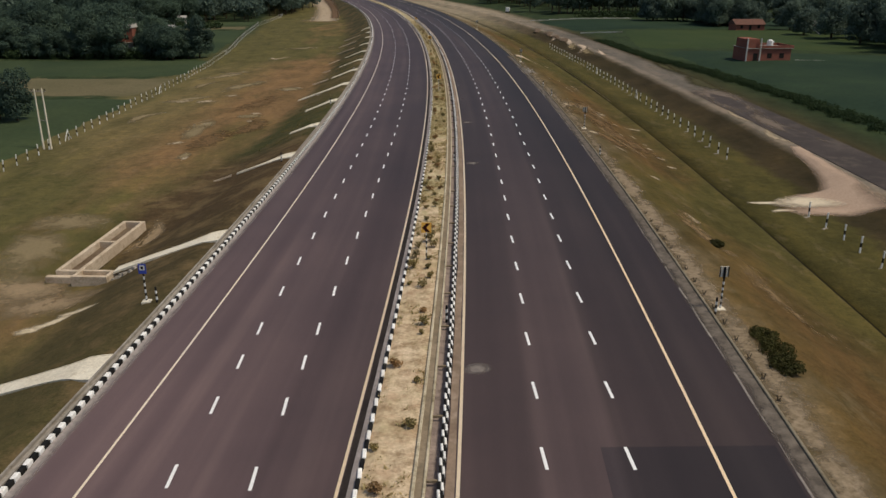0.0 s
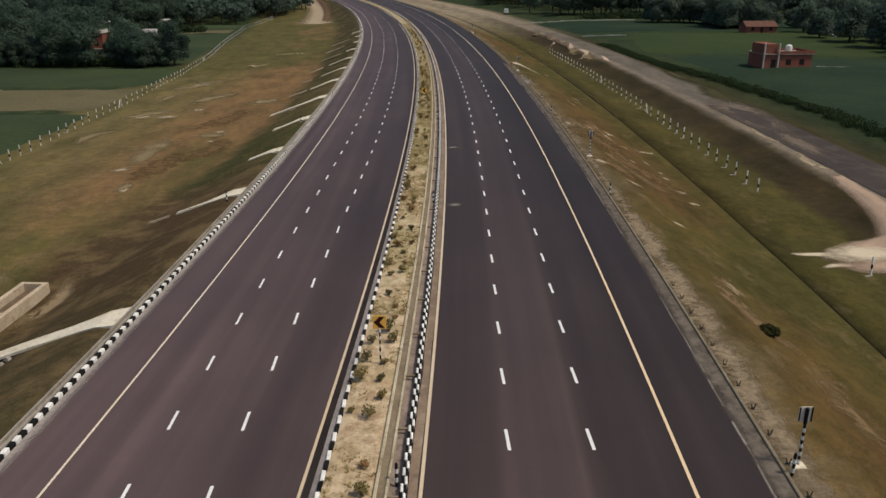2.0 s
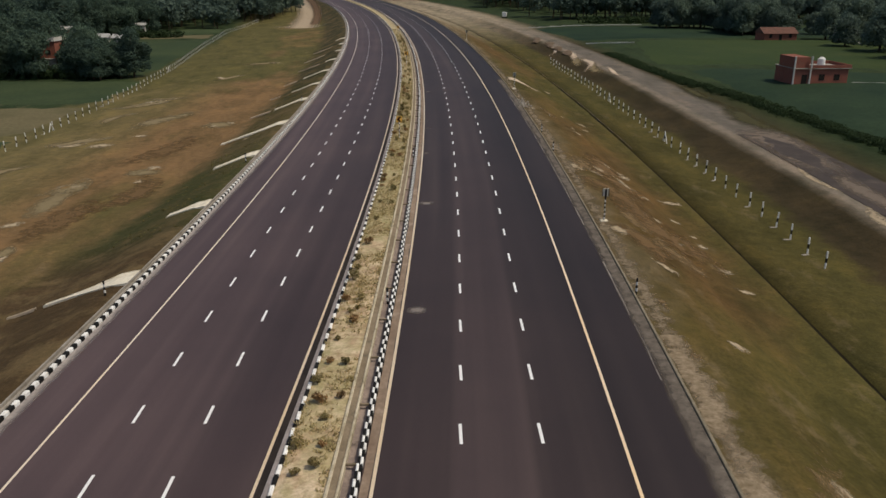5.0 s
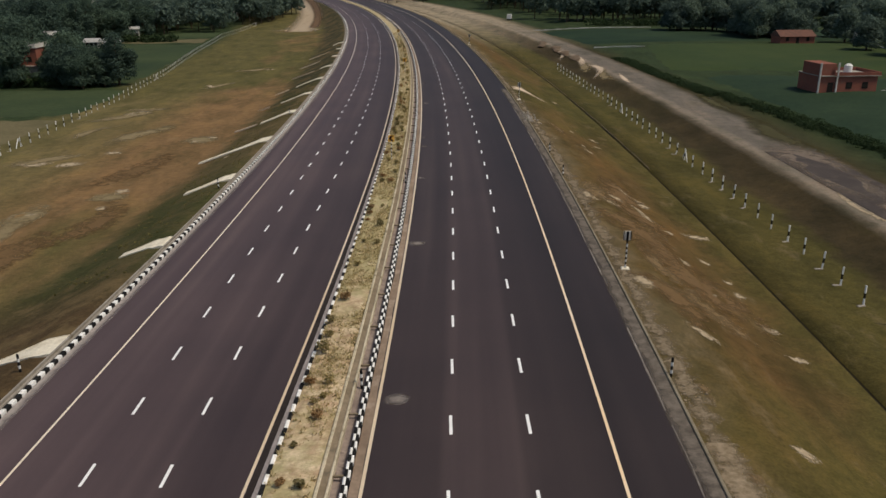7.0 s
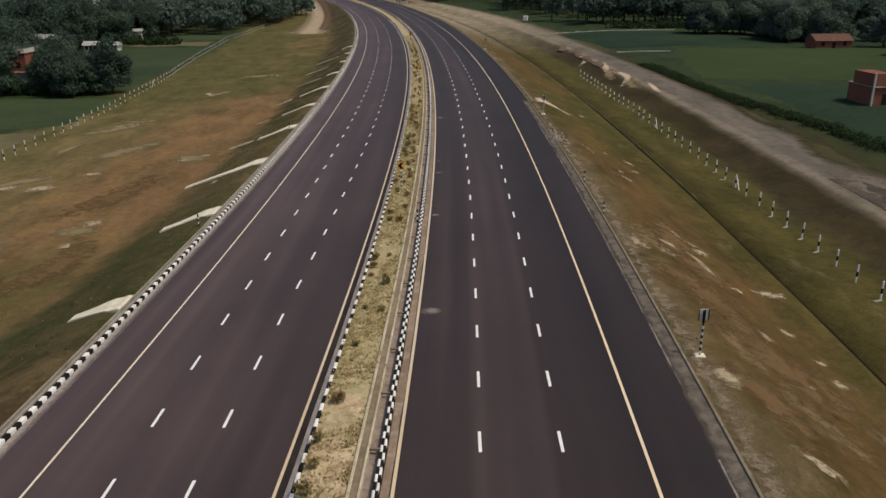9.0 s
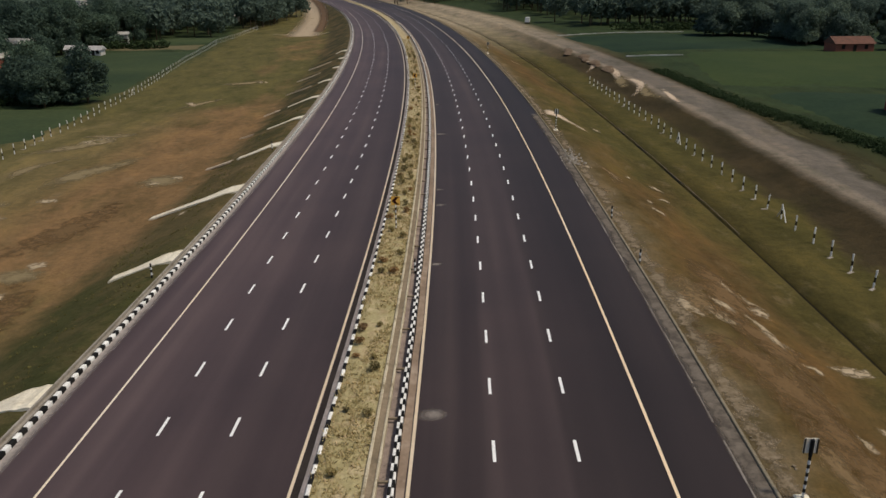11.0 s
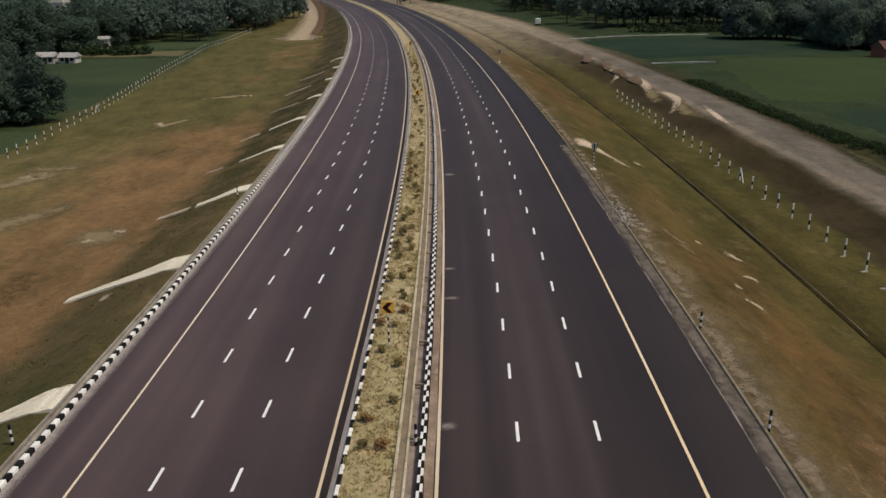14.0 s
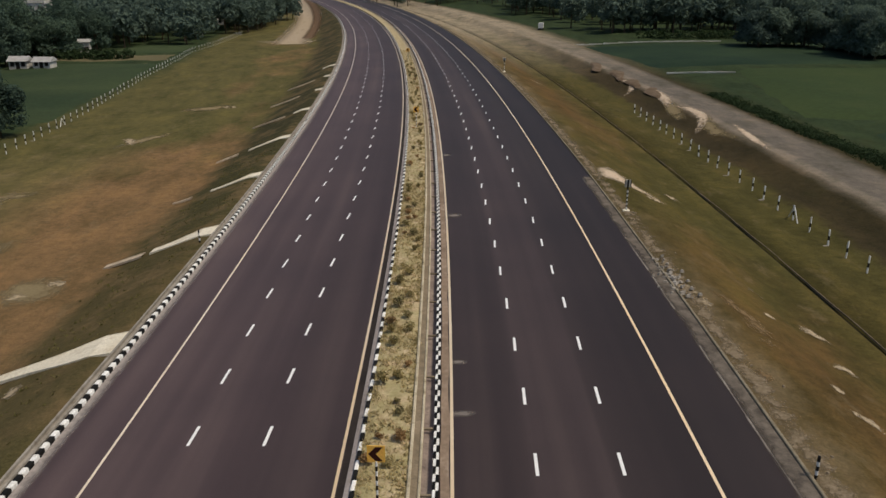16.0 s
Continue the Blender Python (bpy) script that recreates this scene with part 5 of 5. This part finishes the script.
scatter(-150, -76.5, 232, 246, 56, 3.1)
scatter(-175, -102, 248, 284, 75, 4.2)
scatter(-195, -122, 284, 350, 90, 4.6)
scatter(-170, -118, 351, 362, 30, 3.4)
scatter(-220, -112, 362, 395, 70, 4.4)
scatter(-230, -94, 398, 470, 115, 5.0)
scatter(-130, -86, 446, 540, 60, 5)
scatter(-260, -120, 470, 600, 110, 6.5)
scatter(-330, -180, 230, 420, 60, 8)
scatter(56, 120, 408, 432, 40, 4.2)
scatter(120, 210, 380, 430, 50, 5)
scatter(88, 106, 352, 362, 14, 3.6)
scatter(106, 122, 318, 350, 22, 4.2)
scatter(124, 170, 215, 330, 44, 6)
scatter(45, 240, 432, 620, 190, 6)
scatter(28, 60, 520, 640, 40, 5)
scatter(-60, 30, 640, 800, 50, 8)
hazed_left = list(hazed_trees)
wood = Mesh()
wood_trunks = Mesh()
for k, (x, y) in enumerate(spots):
    m = pose(x, y, ground_at(x, y), 0, 0, rng.uniform(0, 360))
    near = (x < 0 and y < 380 and x > -160) or (x > 0 and y < 366)
    if k < len(trees):
        trees[k].matrix_basis = m @ Matrix.Scale(0.62 if y < 200 else 0.72, 4)
    elif near:
        if x > 0 and hazed_left:
            c = hazed_left.pop()
            c.matrix_basis = m
        else:
            c = copy_thing(hazed_trees[rng.randrange(3)] if x > 0 else trees[rng.randrange(5)], m)
        s = rng.uniform(0.6, 0.95) if x < 0 and y < 250 else rng.uniform(0.8, 1.15)
        c.scale = (s, s, s * rng.uniform(0.85, 1.15))
    else:
        # trees of the woods behind, too far to tell apart
        h, w = rng.uniform(9, 16), rng.uniform(4.2, 6.2)
        z = ground_at(x, y)
        wood_trunks.tube((x, y, z - 0.5), (x, y, z + h * 0.6), 0.3, 0.12, 6)
        for q in range(5):
            a = q * 1.9 + rng.random()
            r = 0 if q == 4 else w * 0.55
            leaf_cloud(wood, rng, (x + r * math.cos(a), y + r * math.sin(a), z + h * (0.45 + 0.12 * q if q < 4 else 0.8)), w * 0.62, h * 0.24, 80, 0.9, 0.4)
woods = thing("woodland", None, label="dense dark green woods behind the fields", category="woods", kind="stuff")
part("crowns", wood, M_HAZED_LEAF, woods)
part("trunks", wood_trunks, M_BARK, woods)
under = Mesh()
for _ in range(420):
    x, y = (rng.uniform(-150, -76), rng.uniform(231.5, 236)) if rng.random() < 0.4 else (rng.uniform(-220, -92), rng.uniform(347, 354)) if rng.random() < 0.5 else (rng.uniform(62, 200), rng.uniform(384, 390))
    leaf_cloud(under, rng, (x, y, ground_at(x, y) + 1.1), 2.0, 1.8, 34, 0.6)
hedge = Mesh()
line = [Vector(at(st, 57.6)) for st in (262, 242, 222)] + [Vector(p) for p in ((58, 200), (61.5, 182), (64, 156), (65.5, 130), (66.5, 100))]
for a, b in zip(line, line[1:]):
    for k in range(int((b - a).length / 0.22)):
        p = a + (b - a) * rng.random()
        leaf_cloud(hedge, rng, (p.x + rng.gauss(0, 1.0), p.y, ground_at(p.x, p.y) + 0.25), 1.0, 0.6, 60, 0.17, 0.35)
thing("hedge", hedge.data("hedge", M_HEDGE), label="low dark green hedge along the edge of the field", category="hedge", kind="stuff")
thing("undergrowth", under.data("undergrowth", M_HEDGE), label="dark undergrowth at the edge of the grove", category="undergrowth", kind="stuff")


# ---- buildings ----
def brick_house(x, y, turn):
    ob = thing("brick_house", None, pose(x, y, ground_at(x, y), 0, 0, turn), label="unplastered red brick house with a flat roof and white tank", category="house")
    b = Mesh()
    b.box(0, 0, -0.3, 11.5, 7.5, 3.5)
    part("wall", b, M_BRICK, ob)
    b = Mesh()
    b.box(-4.2, -0.5, 3.2, 3.2, 6.0, 2.3)
    part("stair_room", b, M_BRICK, ob)
    b = Mesh()
    b.box(0.2, 0, 3.2, 12.1, 8.1, 0.16)
    part("roof_slab", b, M_CONC, ob)
    for cx, cy, sx, sy in ((1.6, -3.9, 9.2, 0.2), (1.6, 3.9, 9.2, 0.2), (6.1, 0, 0.2, 7.6)):
        b = Mesh()
        b.box(cx, cy, 3.36, sx, sy, 0.6)
        part("parapet", b, M_BRICK, ob)
    for cx in (-5.9, -2.4):
        b = Mesh()
        b.box(cx, -3.9, -0.3, 0.28, 0.28, 6.0)
        part("pillar", b, M_WALL_W, ob)
    for cx, w, h, z in ((-3.5, 1.1, 2.1, 0.0), (0.2, 1.2, 1.2, 0.9), (3.4, 1.2, 1.2, 0.9)):
        b = Mesh()
        b.box(cx, -3.76, z, w, 0.06, h)
        part("window" if z else "door", b, M_DARK, ob)
    t = Mesh()
    t.tube((2.2, 0.5, 3.36), (2.2, 0.5, 4.7), 0.75, 0.75, 14)
    t.tube((2.2, 0.5, 4.7), (2.2, 0.5, 5.05), 0.75, 0.3, 14)
    part("water_tank", t, M_WHITE, ob, "white plastic roof tank")
    return ob


def village_house(x, y, turn, w, d, h, wall, roof, label):
    ob = thing("village_house", None, pose(x, y, ground_at(x, y), 0, 0, turn), label=label, category="house", group="village houses among the trees")
    b = Mesh()
    b.box(0, 0, -0.4, w, d, h + 0.4)
    part("wall", b, wall, ob)
    e = 0.4
    if roof is None:
        r = Mesh()
        r.box(0, 0, h, w + 0.5, d + 0.5, 0.18)
        part("roof_slab", r, M_WALL_W, ob)
        for cx, cy, sx, sy in ((0, -d / 2 + 0.1, w, 0.2), (0, d / 2 - 0.1, w, 0.2), (-w / 2 + 0.1, 0, 0.2, d - 0.4), (w / 2 - 0.1, 0, 0.2, d - 0.4)):
            r = Mesh()
            r.box(cx, cy, h + 0.18, sx, sy, 0.7)
            part("parapet", r, M_WALL_W, ob)
    else:
        r = Mesh()
        r.add([(-w / 2 - e, -d / 2 - e, h), (w / 2 + e, -d / 2 - e, h), (w / 2 + e, d / 2 + e, h), (-w / 2 - e, d / 2 + e, h), (-w / 2 - e, 0, h + d * 0.3), (w / 2 + e, 0, h + d * 0.3)],
              [(0, 1, 5, 4), (2, 3, 4, 5), (0, 4, 3), (1, 2, 5), (3, 2, 1, 0)])
        part("roof", r, roof, ob)
    storeys = max(1, round(h / 3.4))
    for level in range(storeys):
        z0 = level * h / storeys
        if level:
            r = Mesh()
            r.box(0, -d / 2 - 0.25, z0 - 0.1, w, 0.5, 0.16)
            part("ledge", r, M_WALL_W, ob)
        for k, cx in enumerate((-w * 0.3, 0.0, w * 0.3)):
            door = k == 1 and level == 0
            o = Mesh()
            o.box(cx, -d / 2 - 0.02, z0 + (0.0 if door else 0.9), 1.0, 0.06, 2.0 if door else 1.2)
            part("door" if door else "window", o, M_DARK, ob)
    if roof is None and wall is M_BRICK:
        r = Mesh()
        r.box(0, -d / 2 - 0.015, -0.3, w - 0.1, 0.03, h / storeys + 0.1)
        part("whitewash", r, M_WALL_W, ob, "whitewashed lower front")
    return ob


brick_house(80.5, 203, 6)
for x, y, turn, w, d, h, wall, roof, lb in HOUSES:
    village_house(x, y, turn, w, d, h, wall, roof, lb)

# ---- service road on its bank ----
sr = Mesh()
sr.sweep([(48.0, -1.8), (48.0, -1.64), (51, -1.62), (54.6, -1.64), (54.6, -1.8)], -60, 150, 3, banked=False)
thing("service_road", sr.data("service_road", M_ASPHALT), label="narrow asphalt service road on a low bank", category="road", kind="structure")


M_DRIFT = fade_mat("drifted_dust", (0.175, 0.143, 0.115), (0.14, 0.112, 0.088), 0.0, 1.0, 0.7)
for x, y, rx, ry in ((51.0, 147, 4.2, 9.0), (50.5, 136, 3.0, 9.0), (50.2, 118, 1.6, 12.0)):
    patch(x, y, rx, ry, 2, M_DRIFT, "dust drifted over the service road", int(y), 0.075)

# ---- heaps of earth on the crest of the bank ----
def heap(st, d, length, width, high, mat, seed):
    r = random.Random(seed)
    m = Mesh()
    n, rings = 16, 4
    x, y = at(st, d)
    pts = [(0, 0, high)]
    for k in range(1, rings + 1):
        for i in range(n):
            a = 2 * math.pi * i / n
            q = k / rings * (0.88 + 0.24 * r.random())
            px, py = width * q * math.cos(a) * (1 + 0.35 * math.sin(3 * a + seed)), length * q * math.sin(a)
            pts.append((px, py, high * 0.6 * (1 - (k / rings) ** 1.4) * (0.85 + 0.3 * r.random()) - (0.25 if k == rings else 0)))
    m.v = pts
    m.f = [(0, 1 + i, 1 + (i + 1) % n) for i in range(n)]
    for k in range(rings - 1):
        o = 1 + k * n
        m.f += [(o + i, o + n + i, o + n + (i + 1) % n, o + (i + 1) % n) for i in range(n)]
    return thing("earth_mound", m.data("earth_mound", mat, True), stand(st, d), label="loose mound of reddish earth on the bank", category="earth mound", group="earth mounds on the bank")


for k, (st, d, ln, wd, hg) in enumerate(((265, 47.1, 8, 1.5, 0.22), (277, 46.6, 7, 1.6, 0.22), (291, 47.2, 10, 1.7, 0.26), (308, 46.8, 10, 1.8, 0.26))):
    heap(st, d, ln, wd, hg, M_REDSOIL, 300 + k)

M_DRYGRASS = fade_mat("dry_grass_edge", (0.066, 0.060, 0.028), (0.044, 0.042, 0.019), 0.0, 1.0, 0.6, ragged=0.5)
for k, (st, d, rx, ry, mat, lb) in enumerate(((162, 54.0, 2.7, 15, M_DRYGRASS, "dull dry grass beside the earth track"), (190, 55.3, 2.0, 14, M_DRYGRASS, "dull dry grass beside the earth track"),
        (222, 47.6, 0.6, 8, M_SANDHEAP, SANDY), (240, 46.9, 0.8, 9, M_SANDHEAP, SANDY), (258, 46.5, 0.9, 8, M_SANDHEAP, SANDY), (276, 45.9, 0.8, 8, M_SANDHEAP, SANDY), (231, 45.2, 1.1, 9, M_STRAW, "dry straw and loose earth on the bank"), (248, 45.0, 1.2, 8, M_STRAW, "dry straw and loose earth on the bank"))):
    x, y = at(st, d)
    patch(x, y, rx, ry, math.degrees(heading(st)), mat, lb, 500 + k, 0.06)

# ---- silt washed onto the carriageway from the drain outlets ----
for k, (st, d, wd, ln) in enumerate(((36.9, 3.4, 0.75, 0.55), (84.5, 3.5, 0.7, 0.5), (108.9, 3.4, 0.7, 0.5), (145.6, 3.1, 0.6, 0.25), (151.1, 3.0, 0.45, 0.25), (178.9, 3.2, 0.7, 0.5), (130, 3.0, 0.5, 0.3), (203, 3.1, 0.6, 0.5))):
    m = Mesh()
    r = random.Random(k)
    n = 18
    m.v, m.uv = [], []
    for q in (0.0, 0.4, 0.75, 1.0):
        for i in range(n):
            a = 2 * math.pi * i / n
            dd, ss = d + 1.35 * wd * q * math.cos(a), st + 1.5 * ln * q * math.sin(a)
            x, y = at(ss, dd)
            m.v.append((x, y, BANK * dd + 0.0045))
            m.uv.append((q, 0.0))
    for k2 in range(3):
        m.f += [(k2 * n + i, k2 * n + (i + 1) % n, (k2 + 1) * n + (i + 1) % n, (k2 + 1) * n + i) for i in range(n)]
    thing("silt_wash", m.data("silt_wash", M_SMEAR), label="pale silt washed onto the asphalt", category="silt", kind="stuff")
pt = Mesh()
pt.sweep([(8.9, 0.0005), (8.9, 0.0035), (16.6, 0.0035), (16.6, 0.0005)], -40, 29.4, 4)
thing("asphalt_patch", pt.data("asphalt_patch", asphalt_mat("fresh_asphalt", 0.34, 3.0)), label="darker patch of fresh asphalt", category="road patch", kind="structure")


# ---- low walls across the right fields ----
def low_wall(a, b):
    m = Mesh()
    n = 10
    for k in range(n):
        p = [a[i] + (b[i] - a[i]) * (k + 0.5) / n for i in (0, 1)]
        q = math.atan2(b[1] - a[1], b[0] - a[0])
        m.box(p[0], p[1], ground_at(*p) - 0.2, math.dist(a, b) / n + 0.01, 0.35, 0.5, q)
    thing("field_wall", m.data("field_wall", M_WALL_W), label="low whitewashed channel wall across the field", category="wall", kind="structure")


low_wall((38.7, 372), (86, 374))
low_wall((50.6, 299.6), (65.5, 296.5))
low_wall((88.4, 201.0), (96.2, 200.2))
low_wall((131.5, 283), (139, 304))

# ---- small truck on the far track ----
tx, ty = 34.2, 436
tk = thing("truck", None, pose(tx, ty, ground_at(tx, ty), 0, 0, 80), label="small truck with a white box body on the track", category="truck")
b = Mesh()
b.box(-1.0, 0, 0.75, 3.2, 1.9, 2.0)
part("cargo_box", b, M_WHITE, tk)
b = Mesh()
b.box(1.5, 0, 0.5, 1.6, 1.8, 1.7, 0, 0.85)
part("cab", b, M_DARK, tk, "dark cab")
b = Mesh()
b.box(0.1, 0, 0.45, 4.6, 1.1, 0.3)
part("chassis", b, M_BLACK, tk)
for wx in (-1.7, 1.5):
    for wy in (-0.85, 0.85):
        b = Mesh()
        b.tube((wx, wy - 0.12, 0.4), (wx, wy + 0.12, 0.4), 0.4, 0.4, 12)
        part("wheel", b, M_BLACK, tk)


# ---- twin electricity poles ----
def twin_pole(x, y, high, label):
    tp = thing("electricity_pole", None, pose(x, y, ground_at(x, y)), label=label, category="utility pole", group="twin electricity poles")
    for dx in (-0.55, 0.55):
        b = Mesh()
        b.tube((dx, 0, -0.5), (dx, 0, high), 0.15, 0.09, 8)
        part("pole", b, M_CONC_L, tp)
    for z in (4.2, high - 0.4):
        b = Mesh()
        b.box(0, 0, z, 1.5 if z < 5 else 2.2, 0.1, 0.1)
        part("cross_arm", b, M_CONC, tp)
    for dx in (-0.95, 0.0, 0.95):
        b = Mesh()
        b.tube((dx, 0, high - 0.3), (dx, 0, high - 0.02), 0.05, 0.07, 8)
        part("insulator", b, M_DARK, tp, "dark ceramic insulator")


twin_pole(-58.2, 112.5, 8.8, "tall twin concrete electricity pole beside the fence")
twin_pole(-131, 496, 11.0, "tall twin concrete electricity pole before the far trees")
